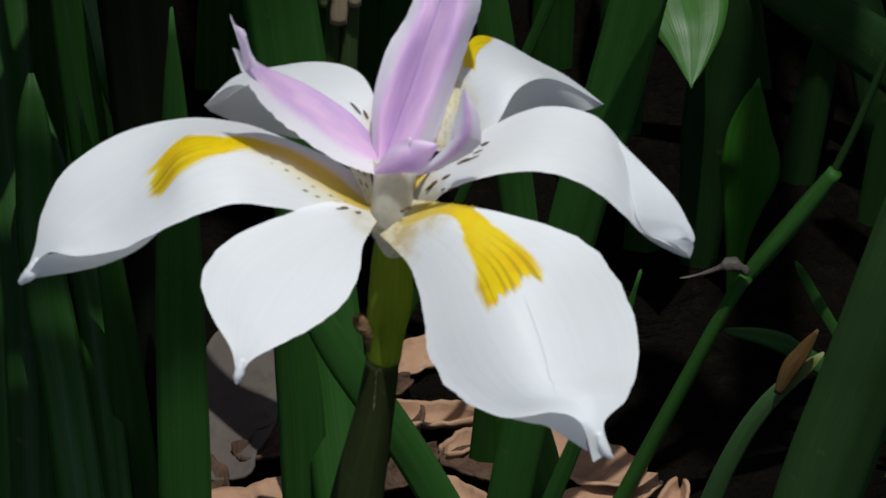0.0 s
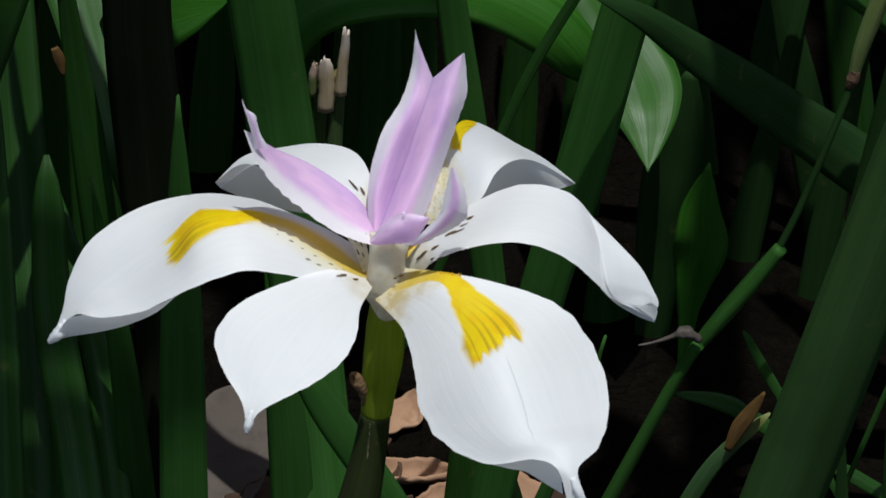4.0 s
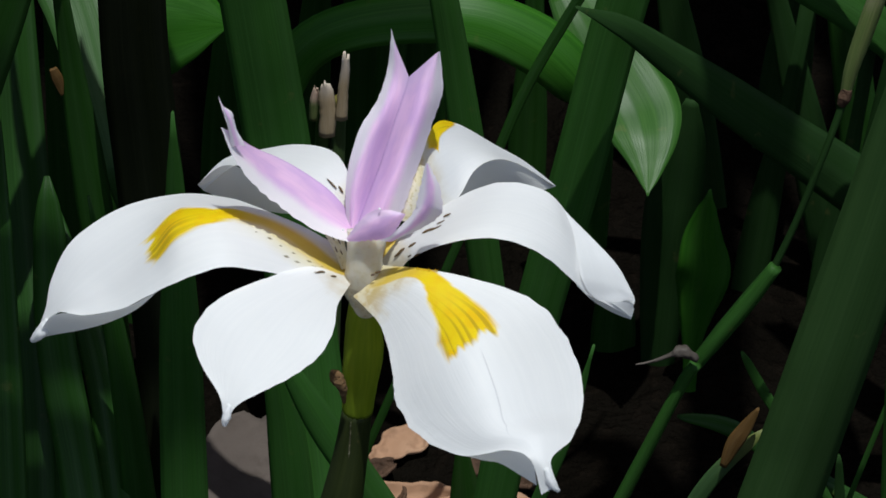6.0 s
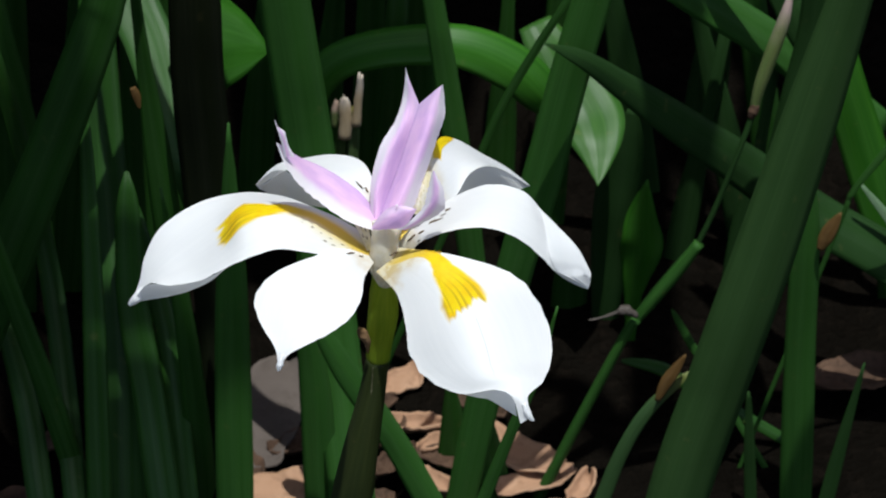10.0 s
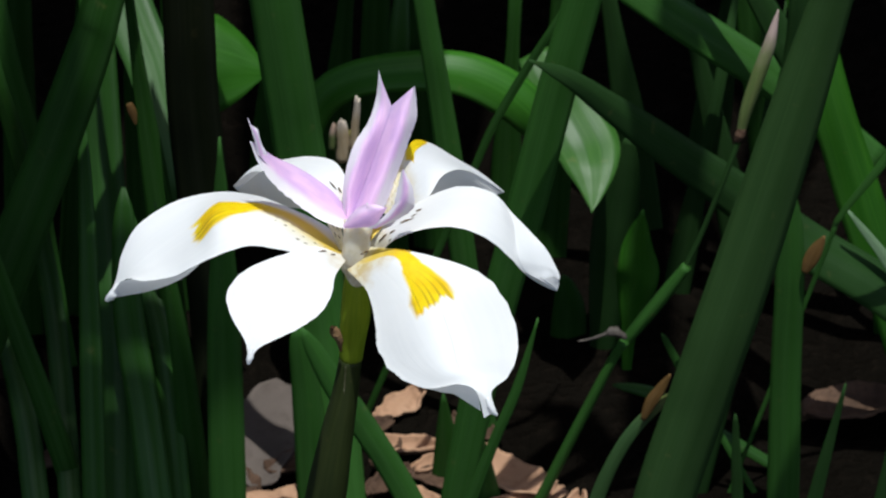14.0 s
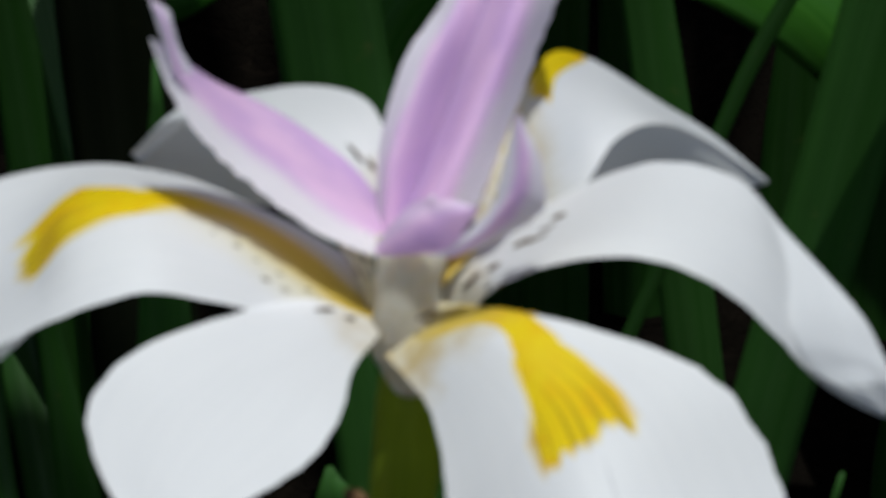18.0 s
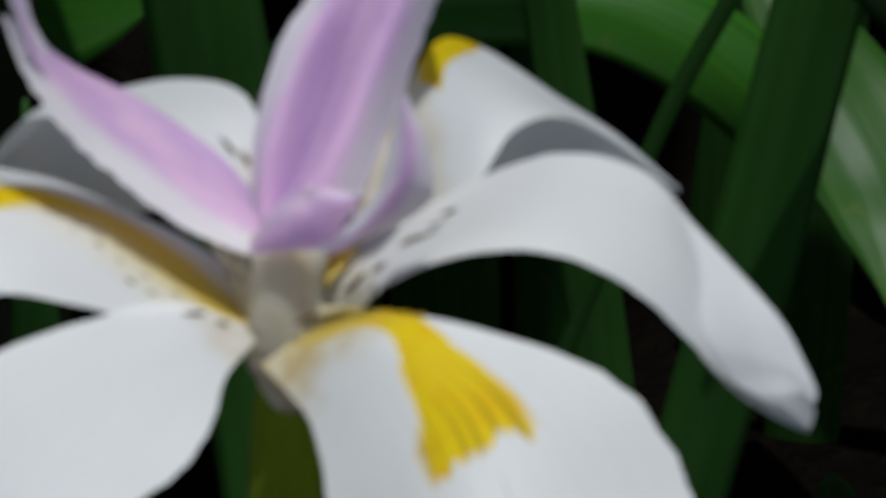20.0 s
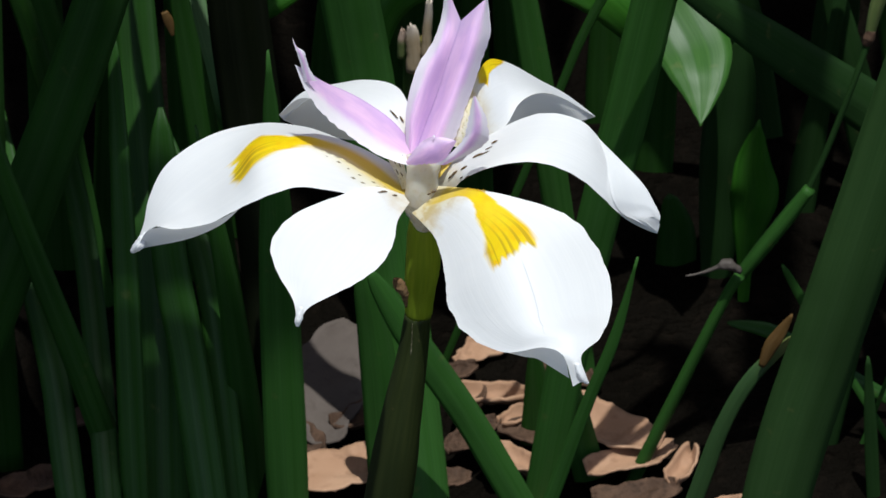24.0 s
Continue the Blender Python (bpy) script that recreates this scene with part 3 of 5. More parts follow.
BACK_TEPAL = [
    [(5.8, 8.0, 13.5), (8.8, 14.0, 17.8), (11.2, 22.0, 17.2), (14.7, 28.0, 12.5), (21.0, 33.0, 4.7), (26.8, 37.0, -2.3), (32.8, 40.0, -10.3)],
    [(6.2, 7.0, 11.9), (9.6, 11.0, 14.5), (12.7, 16.0, 14.8), (16.3, 21.0, 12.5), (20.9, 27.0, 7.3), (26.0, 33.0, -0.3), (32.7, 40.0, -10.3)],
    [(6.4, 5.0, 10.1), (10.6, 8.0, 8.3), (14.9, 11.0, 8.5), (18.0, 16.0, 11.1), (21.9, 22.0, 9.1), (26.3, 30.0, 1.9), (32.6, 40.0, -10.4)],
]
BACK_LIP = [
    [(14.9, 11.5, 8.1), (18.0, 16.5, 10.7), (21.9, 22.5, 8.7), (26.3, 30.5, 1.5), (32.6, 40.0, -10.4)],
    [(15.8, 16.7, 3.4), (20.1, 24.7, -1.0), (24.9, 30.7, -4.8), (29.6, 35.8, -8.3), (32.6, 41.0, -11.3)],
]
REAR_TEPAL = [
    [(-2.9, 6.0, 11.8), (-5.0, 14.0, 13.9), (-8.2, 20.0, 13.1), (-14.3, 25.0, 10.3), (-20.1, 28.0, 7.1), (-26.6, 29.0, 4.2), (-31.6, 28.0, -0.9)],
    [(-3.7, 5.0, 10.1), (-7.6, 10.0, 13.3), (-12.1, 14.0, 12.9), (-17.1, 18.0, 10.8), (-21.7, 21.0, 9.0), (-25.3, 24.0, 6.5), (-30.8, 28.0, -1.8)],
    [(-5.3, 4.0, 8.4), (-9.8, 7.0, 10.7), (-14.4, 10.0, 11.2), (-18.6, 14.0, 10.6), (-22.3, 18.0, 9.5), (-25.0, 22.0, 7.7), (-30.7, 28.0, -2.2)],
]
REAR_LIP = [
    [(-14.4, 10.5, 10.8), (-18.6, 14.5, 10.2), (-22.3, 18.5, 9.1), (-25.0, 22.5, 7.5), (-28.0, 25.0, 5.0), (-31.6, 28.0, -0.9)],
    [(-13.9, 14.2, 2.9), (-17.3, 20.1, -1.3), (-20.6, 24.1, -3.4), (-24.0, 27.1, -4.3), (-27.2, 27.7, -3.8), (-30.6, 29.0, -3.0)],
]
LEFT_ARM = [
    [(-2.4, 3.0, 8.8), (-6.6, 7.0, 12.3), (-11.1, 9.0, 15.4), (-16.3, 9.0, 19.0), (-20.8, 7.0, 23.1), (-23.6, 3.0, 28.4)],
    [(-2.7, -1.0, 10.0), (-8.9, 1.5, 13.3), (-14.1, 3.0, 16.9), (-18.9, 3.0, 21.4), (-22.7, 2.0, 26.3), (-25.0, 1.0, 31.1)],
    [(-3.4, -3.0, 9.2), (-10.2, -3.0, 12.5), (-16.2, -3.0, 17.4), (-20.7, -3.0, 22.3), (-23.9, -2.0, 26.9), (-26.2, 0.0, 32.6)],
]
LEFT_CREST = [
    [(-21.8, 0.2, 28.4), (-23.3, 0.2, 31.7), (-24.0, 0.4, 35.2), (-25.8, 0.5, 36.8), (-26.3, 0.6, 38.3)],
    [(-23.4, -0.6, 29.0), (-24.2, -0.6, 33.1), (-24.9, -0.4, 35.6), (-25.8, 0.0, 37.3), (-26.4, 0.5, 38.6)],
    [(-24.5, -0.6, 28.6), (-25.0, -0.6, 32.8), (-25.7, -0.4, 35.8), (-26.2, 0.0, 37.5), (-26.5, 0.5, 38.8)],
]
BACK_ARM = [
    [(-4.6, 2.0, 8.6), (-4.6, 6.0, 16.7), (-2.4, 10.0, 24.3), (1.0, 14.0, 28.6), (2.8, 17.0, 33.6), (3.4, 18.0, 40.8)],
    [(-3.8, 0.0, 10.2), (-2.9, 3.5, 17.0), (-0.3, 7.5, 23.4), (2.4, 11.0, 28.4), (4.3, 15.0, 32.4), (4.3, 17.5, 37.3)],
    [(-2.9, 0.0, 10.2), (-0.8, 4.5, 13.8), (1.5, 8.0, 18.8), (3.8, 11.0, 25.2), (5.6, 13.5, 29.8), (6.5, 15.0, 32.4)],
]
BACK_ARM_WIDE = [
    [(-2.9, 0.0, 10.2), (-0.8, 4.5, 13.8), (1.5, 8.0, 18.8), (3.8, 11.0, 25.2), (5.6, 13.5, 29.8), (6.5, 15.0, 32.4)],
    [(0.6, -2.0, 12.2), (3.6, 2.0, 19.0), (6.2, 5.5, 24.4), (8.2, 8.5, 29.2), (9.5, 11.5, 32.9), (11.1, 15.0, 37.3)],
    [(5.1, 1.0, 12.0), (6.7, 4.0, 15.8), (8.7, 8.0, 20.1), (10.9, 12.0, 25.2), (12.5, 14.0, 30.2), (12.0, 16.0, 37.2)],
]
FRONT_ARM = [
    [(-4.5, -4.0, 11.3), (-2.6, -5.0, 15.3), (-0.6, -5.5, 18.0), (1.4, -6.0, 19.2), (3.6, -6.5, 19.3), (5.6, -7.0, 19.0)],
    [(-4.3, -4.5, 11.4), (-1.9, -6.0, 14.2), (0.3, -6.8, 16.1), (2.3, -7.2, 17.2), (4.1, -7.4, 18.3), (5.8, -7.0, 18.9)],
    [(-4.2, -4.5, 11.0), (-1.6, -6.0, 12.0), (0.9, -6.8, 12.8), (2.8, -7.2, 13.8), (4.4, -7.4, 15.9), (5.9, -7.0, 18.7)],
]
FRONT_CREST = [
    [(1.3, -7.0, 13.0), (4.9, -7.2, 16.2), (7.4, -7.5, 20.2), (8.2, -7.2, 24.4), (9.5, -7.0, 29.9)],
    [(3.2, -7.0, 12.8), (7.1, -8.0, 16.9), (9.5, -8.6, 21.4), (10.3, -8.3, 25.2), (9.7, -7.0, 29.9)],
    [(4.4, -6.5, 12.9), (9.0, -7.3, 16.1), (12.4, -7.8, 19.5), (11.9, -7.6, 25.5), (10.0, -7.0, 29.9)],
]
COLUMN = [(-0.9, -0.6, 10.6, 3.6), (-1.0, -1.4, 9.0, 3.5), (-1.3, -1.8, 6.6, 3.2), (-1.4, -1.9, 3.9, 3.3), (-1.3, -1.5, 0.6, 3.8), (-1.1, -1.0, -2.4, 4.1)]
SHEATH_EDGE = [(-4.1, -3.1, -30.5, 0.10), (-4.5, -3.8, -37.0, 0.14), (-5.1, -4.6, -43.1, 0.14), (-5.9, -5.4, -49.6, 0.05)]
OVARY = [(-1.2, 0.0, -3.3, 2.61), (-1.5, 0.0, -10.0, 3.27), (-1.9, 0.0, -18.3, 3.54), (-2.6, 0.0, -25.0, 3.15), (-3.0, 0.0, -30.4, 2.76)]
STEM = [(-3.0, 0.0, -30.1, 2.70), (-4.0, -1.0, -37.7, 3.03), (-5.6, -2.0, -47.1, 3.64), (-7.5, -3.0, -58.2, 4.38), (-9.5, -4.0, -71.1, 4.93), (-14.7, -6.6, -104.4, 5.24), (-19.9, -9.1, -137.6, 5.43), (-25.1, -11.7, -170.8, 5.62), (-30.3, -14.3, -204.0, 5.82)]
BRACT = [(-5.3, -3.0, -26.3, 0.26), (-5.6, -4.0, -21.8, 0.92), (-6.6, -4.0, -19.8, 1.31), (-7.4, -5.0, -17.4, 0.20)]
RIGHT_FLAP = [
    [(33.8, 7.3, 8.9), (35.4, 4.2, 6.3), (36.2, -1.3, 4.6), (36.8, -4.0, 2.3), (39.0, -3.3, -2.4), (43.3, -0.2, -6.1)],
    [(34.0, 7.2, 8.8), (37.8, 4.8, 4.5), (40.4, 2.0, 0.9), (42.0, 0.7, -2.2), (43.3, 0.7, -4.5), (44.9, 1.0, -6.4)],
    [(34.1, 7.4, 8.4), (39.3, 5.2, 3.6), (43.3, 3.5, -0.7), (45.4, 2.2, -4.4), (46.3, 1.4, -6.4), (46.2, 0.9, -7.3)],
]
LEFT_LIP = [
    [(-37.6, -11.7, 5.4), (-43.3, -10.8, 1.3), (-49.1, -9.3, -1.5), (-54.1, -6.9, -2.9), (-57.1, -5.0, -5.6), (-59.0, -3.4, -10.0)],
    [(-37.6, -10.7, 4.8), (-41.3, -10.1, 0.4), (-46.2, -8.6, -3.6), (-50.9, -6.2, -7.1), (-55.9, -4.3, -9.7), (-58.9, -2.7, -11.7)],
]
RIGHT_DASHES = [
    ((4.5, 0.0, 4.8), (0.64, -0.11, 0.76), 2.3, 0.59),
    ((5.1, 0.1, 5.5), (0.70, -0.09, 0.71), 1.6, 0.59),
    ((7.0, -0.5, 7.2), (0.75, -0.14, 0.65), 1.8, 0.59),
    ((9.7, 1.1, 9.1), (0.86, 0.03, 0.51), 2.3, 0.53),
    ((11.0, 0.7, 9.9), (0.87, 0.00, 0.49), 2.6, 0.35),
    ((12.0, 2.1, 10.2), (0.89, 0.06, 0.45), 1.6, 0.29),
    ((13.1, 3.6, 10.6), (0.90, 0.12, 0.42), 1.5, 0.47),
    ((7.7, -3.1, 6.8), (0.51, -0.47, 0.72), 1.9, 0.47),
    ((6.5, -1.8, 5.7), (0.54, -0.37, 0.76), 1.1, 0.35),
]
INNER_DASHES = [
    ((-7.2, 9.3, 13.3), (-0.63, 0.71, 0.31), 2.7, 0.42),
    ((-5.6, 8.3, 12.8), (-0.49, 0.76, 0.44), 1.6, 0.53),
    ((-4.4, 6.9, 11.9), (-0.42, 0.79, 0.45), 1.8, 0.47),
    ((-9.6, -6.0, 5.3), (-0.81, -0.46, 0.35), 1.5, 0.29),
    ((-8.9, -5.4, 5.0), (-0.81, -0.40, 0.42), 1.5, 0.41),
    ((-6.8, -4.9, 3.6), (-0.75, -0.49, 0.45), 1.3, 0.47),
    ((-7.0, -0.1, 8.7), (-0.40, 0.30, 0.86), 1.6, 0.30),
    ((-5.9, -0.4, 8.0), (-0.40, 0.30, 0.86), 1.5, 0.30),
    ((-6.4, -0.7, 6.3), (-0.40, 0.30, 0.86), 1.2, 0.30),
    ((-5.5, -1.0, 5.9), (-0.40, 0.30, 0.86), 1.0, 0.30),
    ((1.0, -5.2, 4.7), (0.85, -0.20, 0.45), 1.3, 0.62),
    ((0.1, -5.8, 4.6), (0.85, -0.20, 0.45), 0.9, 0.50),
]
LEFT_NUB = [(-57.0, -2.6, -8.1, 0.95), (-58.0, -3.0, -9.3, 1.22), (-59.1, -3.2, -10.5, 1.05), (-60.4, -3.1, -12.0, 0.5)]
SIDE_NUB = [(-24.6, -32.8, -3.0, 0.35), (-25.1, -33.5, -4.6, 0.75), (-25.4, -33.9, -5.7, 0.72), (-25.6, -34.2, -6.7, 0.35)]
FRONT_NUB = [(30.2, -48.6, -4.6, 0.5), (30.9, -49.4, -6.6, 0.75), (31.7, -49.7, -8.0, 0.6), (32.4, -49.7, -8.8, 0.25)]
POCKET = [
    [(0.6, 3.4, 6.4), (0.2, 0.4, 5.3), (0.7, -1.4, 4.4)],
    [(2.8, 3.6, 6.3), (1.6, 0.2, 5.2), (1.3, -1.3, 4.4)],
    [(5.0, 3.2, 6.6), (3.0, 0.0, 5.8), (1.9, -1.1, 4.8)],
]
BACK_CLAW = [
    [(4.3, 2.2, 10.8), (5.1, 3.5, 13.3), (6.2, 5.5, 16.1), (7.6, 8.2, 18.8)],
    [(5.5, 1.6, 10.8), (6.6, 2.8, 13.6), (7.5, 4.8, 16.3), (8.4, 7.8, 18.6)],
    [(6.9, 1.6, 10.3), (8.5, 3.4, 12.8), (9.1, 5.4, 15.7), (9.2, 8.2, 17.9)],
]
LEFT_CLAW = [
    [(-9.3, 2.0, 9.3), (-7.8, 1.4, 6.6), (-6.3, 0.6, 3.4), (-5.5, -0.6, 1.7)],
    [(-7.5, 1.2, 9.3), (-6.5, 0.4, 7.4), (-5.4, -0.4, 4.5), (-4.6, -1.2, 2.5)],
    [(-5.5, 1.0, 9.1), (-5.0, 0.2, 7.5), (-4.4, -0.6, 5.0), (-3.7, -1.4, 3.0)],
]
THROAT = [(-1.2, -1.0, -6.5, 2.35), (-1.1, -1.6, -3.4, 3.25), (-1.1, -1.8, -1.1, 3.85), (-1.1, -2.0, 1.2, 4.15)]

flower = tagged(empty("iris_flower", HEAD), "open white iris with yellow signals and lilac style arms", "flower")
front = part("tepal", loft(FRONT_TEPAL, 130, 34, 0.7, 1.0, ragged=0.045), front_white, flower, "broad white tepal with a streaked yellow signal")
side = part("tepal", loft(SIDE_TEPAL, 90, 26, 0.7, 2.0, ragged=0.035), plain_white, flower, "small plain white tepal with a pointed tip")
left = part("tepal", loft(LEFT_TEPAL, 96, 28, 0.5, 3.0, ragged=0.02), left_white, flower, "arched white tepal with a long yellow signal")
right = part("tepal", loft(RIGHT_TEPAL, 96, 26, 0.6, 4.0, ragged=0.03), right_white, flower, "plain white drooping tepal")
back = part("tepal", loft(BACK_TEPAL, 44, 20, 0.3, 5.0), back_white, flower, "white rear tepal with a yellow signal")
rear = part("tepal", loft(REAR_TEPAL, 40, 20, 0.3, 6.0), plain_white, flower, "plain white rear tepal")
part("tepal_edge", loft(FRONT_LIP, 20, 6, 0.2, 1.5), edge_white, front, "curled white tepal edge")
part("tepal_edge", loft(LEFT_LIP, 24, 8, 0.1, 3.5), edge_white, left, "rolled white tepal edge")
part("tepal_edge", loft(BACK_LIP, 24, 8, 0.1, 5.5), under_white, back, "shaded white tepal underside, tinted warm against blue skylight")
part("tepal_edge", loft(REAR_LIP, 24, 8, 0.1, 6.5), under_white, rear, "shaded white tepal underside, tinted warm against blue skylight")
part("tepal_edge", loft(RIGHT_FLAP, 24, 12, 0.15, 4.3), edge_white, right, "folded white tepal flap")
part("tepal_edge", loft(RIGHT_LIP, 20, 8, 0.1, 4.6), edge_white, right, "rolled white tepal tip")
for knob, owner in ((LEFT_NUB, left), (SIDE_NUB, side), (FRONT_NUB, front)):
    part("tepal_tip", tube(knob, 12, 16, 0.001, 0.25), edge_white, owner, "small knob at the tepal tip")
part("claw", loft(BACK_CLAW, 20, 12, 0.2, 14.0), claw_cream, flower, "cream tepal claw flecked with olive")
part("claw", loft(LEFT_CLAW, 20, 12, 0.2, 15.0), claw_cream, flower, "pale tepal claw with olive dashes")
part("claw", loft(POCKET, 16, 10, 0.2, 13.0), throat_gold, flower, "golden inner face of a tepal claw")
for ribs, seed, skin, free in ((LEFT_ARM, 7.0, style_lilac_left, (0, 1)), (BACK_ARM, 8.0, style_lilac_low, (1, 0)), (BACK_ARM_WIDE, 9.0, style_lilac_high, (0, 1)), (FRONT_ARM, 10.0, style_lilac_front, (1, 1))):
    part("style_arm", loft(ribs, 90, 18, 0.35, seed, ragged=0.15, free=free), skin, flower, "lilac petal-like style arm with pale edges")
for ribs, seed in ((LEFT_CREST, 11.0), (FRONT_CREST, 12.0)):
    part("style_crest", loft(ribs, 40, 16, 0.3, seed, ragged=0.32), style_lilac, flower, "pale ragged crest of a style arm")
part("column", tube(COLUMN, 24, 24, 0.001, 0.02), column_cream, flower, "cream column at the heart of the flower")
part("throat", tube(THROAT, 24, 14, 0.001, 0.10, False), throat_ochre, flower, "cream and ochre throat of joined tepal bases")
part("ovary", tube(OVARY, 20, 24, 0.001, 0.03), ovary_green, flower, "olive green ovary below the tepals")
part("stem", tube(STEM, 18, 40, 0.001, 0.03), stem_dark, flower, "dark green stem sheathed by a bract")
for owner, (spot, way, length, width) in [(right, dash) for dash in RIGHT_DASHES] + [(rear, dash) for dash in INNER_DASHES[:3]] + [(side, dash) for dash in INNER_DASHES[3:6]] + [(left, dash) for dash in INNER_DASHES[6:10]] + [(front, dash) for dash in INNER_DASHES[10:]]:
    a, d = Vector(spot), Vector(way) * length * 0.5
    part("dash", tube([(*(a - d), 0.06), (*(a - d * 0.4), width * 0.4), (*(a + d * 0.4), width * 0.34), (*(a + d), 0.05)], 6, 6, 0.001), dash_brown, owner)
for spot in ((1.4, -6.6, 19.7), (-5.0, -4.5, 13.5)):
    bm = bmesh.new()
    bmesh.ops.create_uvsphere(bm, u_segments=12, v_segments=8, radius=0.0002, matrix=Matrix.Translation(Vector(spot) * 0.001))
    for f in bm.faces:
        f.smooth = True
    part("dew_drop", bm, drop_white, flower, "tiny water drop coloured white to show as a glint")
for i in range(10):
    foot = Vector(spline(FRONT_TEPAL[2], 0.080 + 0.0045 * i)) + Vector((0.0, -0.3, -0.1))
    lean, tall = random.uniform(-0.3, 0.3), random.uniform(0.35, 0.8)
    part("hair", tube([(*foot, 0.14), (*(foot + Vector((lean * 0.5, -0.1, tall * 0.6))), 0.10), (*(foot + Vector((lean, -0.3, tall))), 0.02)], 5, 6, 0.001), signal_yellow, front)
part("sheath_edge", tube(SHEATH_EDGE, 8, 24, 0.001, 0.5), sheath_pale, flower, "pale split edge of the sheathing bract")
part("bract", tube(BRACT, 10, 14, 0.001, 0.3), dry_brown, flower, "dry brown bract tip")

# ---- strap leaves, stalks and litter ----
blade([(0.0584, 0.1000, -0.0299, 0.0117), (0.0715, 0.1000, 0.0429, 0.0150), (0.0817, 0.1000, 0.0841, 0.0152), (0.0920, 0.1000, 0.1241, 0.0149), (0.1024, 0.1000, 0.1672, 0.0131), (0.1131, 0.1000, 0.2123, 0.0096), (0.1259, 0.1000, 0.2668, 0.0067), (0.1398, 0.1000, 0.3259, 0.0011)], leaf_thick, 0, 0.42)
blade([(0.1050, 0.1500, -0.0300, 0.0056), (0.1048, 0.1500, 0.0031, 0.0081), (0.1045, 0.1500, 0.0522, 0.0078), (0.1047, 0.1500, 0.0833, 0.0074), (0.1035, 0.1500, 0.1049, 0.0065), (0.0993, 0.1500, 0.1263, 0.0014)], leaf_mid, 0, 0.25)
blade([(0.0961, 0.2100, 0.1928, 0.0058), (0.1023, 0.2080, 0.1610, 0.0084), (0.1078, 0.2050, 0.1348, 0.0102), (0.1147, 0.2000, 0.1060, 0.0114), (0.1211, 0.2000, 0.0824, 0.0123), (0.1274, 0.2000, 0.0603, 0.0129), (0.1350, 0.2000, 0.0360, 0.0135), (0.1438, 0.2000, 0.0067, 0.0139), (0.1556, 0.2000, -0.0279, 0.0131)], leaf_sunlit_copy, 0, 0.25)
blade([(0.1779, 0.1850, -0.0300, 0.0037), (0.1579, 0.1850, 0.0111, 0.0053), (0.1461, 0.1850, 0.0352, 0.0049), (0.1323, 0.1850, 0.0616, 0.0032), (0.1200, 0.1850, 0.0803, 0.0010)], leaf_wan, 0, 0.1500)
blade([(0.0830, 0.1700, -0.0300, 0.0008), (0.1138, 0.1700, 0.0750, 0.0011), (0.1177, 0.1700, 0.0883, 0.0014), (0.1312, 0.1700, 0.1103, 0.0026), (0.1378, 0.1700, 0.1255, 0.0039), (0.1454, 0.1700, 0.1467, 0.0034), (0.1505, 0.1740, 0.1608, 0.0030), (0.1556, 0.1860, 0.1709, 0.0005)], leaf_mid, 0, 0.2000)
blade([(0.1855, 0.1850, 0.0006, 0.0090), (0.1683, 0.1850, 0.0186, 0.0117), (0.1435, 0.1850, 0.0419, 0.0125), (0.1268, 0.1850, 0.0564, 0.0127), (0.1102, 0.1850, 0.0681, 0.0124), (0.0920, 0.1800, 0.0871, 0.0117), (0.0798, 0.1700, 0.1042, 0.0107), (0.0693, 0.1600, 0.1199, 0.0095), (0.0575, 0.1450, 0.1405, 0.0071), (0.0473, 0.1320, 0.1583, 0.0045), (0.0374, 0.1250, 0.1685, 0.0014)], leaf_dark_copy, 12, 0.25)
blade([(0.0117, 0.1400, -0.0300, 0.0066), (0.0241, 0.1400, 0.0480, 0.0085), (0.0309, 0.1400, 0.0847, 0.0092), (0.0377, 0.1400, 0.1154, 0.0097), (0.0443, 0.1400, 0.1481, 0.0096), (0.0523, 0.1400, 0.1837, 0.0093), (0.0645, 0.1400, 0.2410, 0.0083), (0.0783, 0.1400, 0.3128, 0.0014)], leaf_mid, 0, 0.25)
blade([(-0.0193, 0.2000, 0.0052, 0.0067), (-0.0215, 0.2100, 0.0504, 0.0075), (-0.0234, 0.2150, 0.0726, 0.0087), (-0.0184, 0.2200, 0.0871, 0.0095), (-0.0063, 0.2200, 0.0957, 0.0098), (0.0156, 0.2200, 0.0977, 0.0110), (0.0303, 0.2200, 0.0914, 0.0123), (0.0395, 0.2220, 0.0802, 0.0103), (0.0431, 0.2250, 0.0693, 0.0024)], leaf_lit_copy, 0, 0.25)
blade([(0.0378, 0.2500, 0.0827, 0.0090), (0.0413, 0.2440, 0.0796, 0.0126), (0.0463, 0.2340, 0.0767, 0.0156), (0.0518, 0.2240, 0.0721, 0.0178), (0.0535, 0.2170, 0.0694, 0.0143), (0.0540, 0.2110, 0.0660, 0.0069), (0.0538, 0.2050, 0.0632, 0.0004)], leaf_gloss, 0, 0.1)
blade([(0.0635, 0.2350, 0.0659, 0.0024), (0.0621, 0.2350, 0.0558, 0.0091), (0.0606, 0.2350, 0.0436, 0.0115), (0.0591, 0.2350, 0.0295, 0.0112), (0.0581, 0.2350, 0.0143, 0.0095), (0.0568, 0.2350, -0.0125, 0.0061), (0.0551, 0.2350, -0.0516, 0.0047)], leaf_dark_copy, 0, 0.25)
blade([(0.0634, 0.2250, -0.0164, 0.0018), (0.0640, 0.2250, 0.0067, 0.0034), (0.0648, 0.2250, 0.0171, 0.0070), (0.0662, 0.2250, 0.0276, 0.0112), (0.0660, 0.2250, 0.0372, 0.0085), (0.0674, 0.2250, 0.0499, 0.0009)], leaf_sunlit_copy, 0, 0.25)
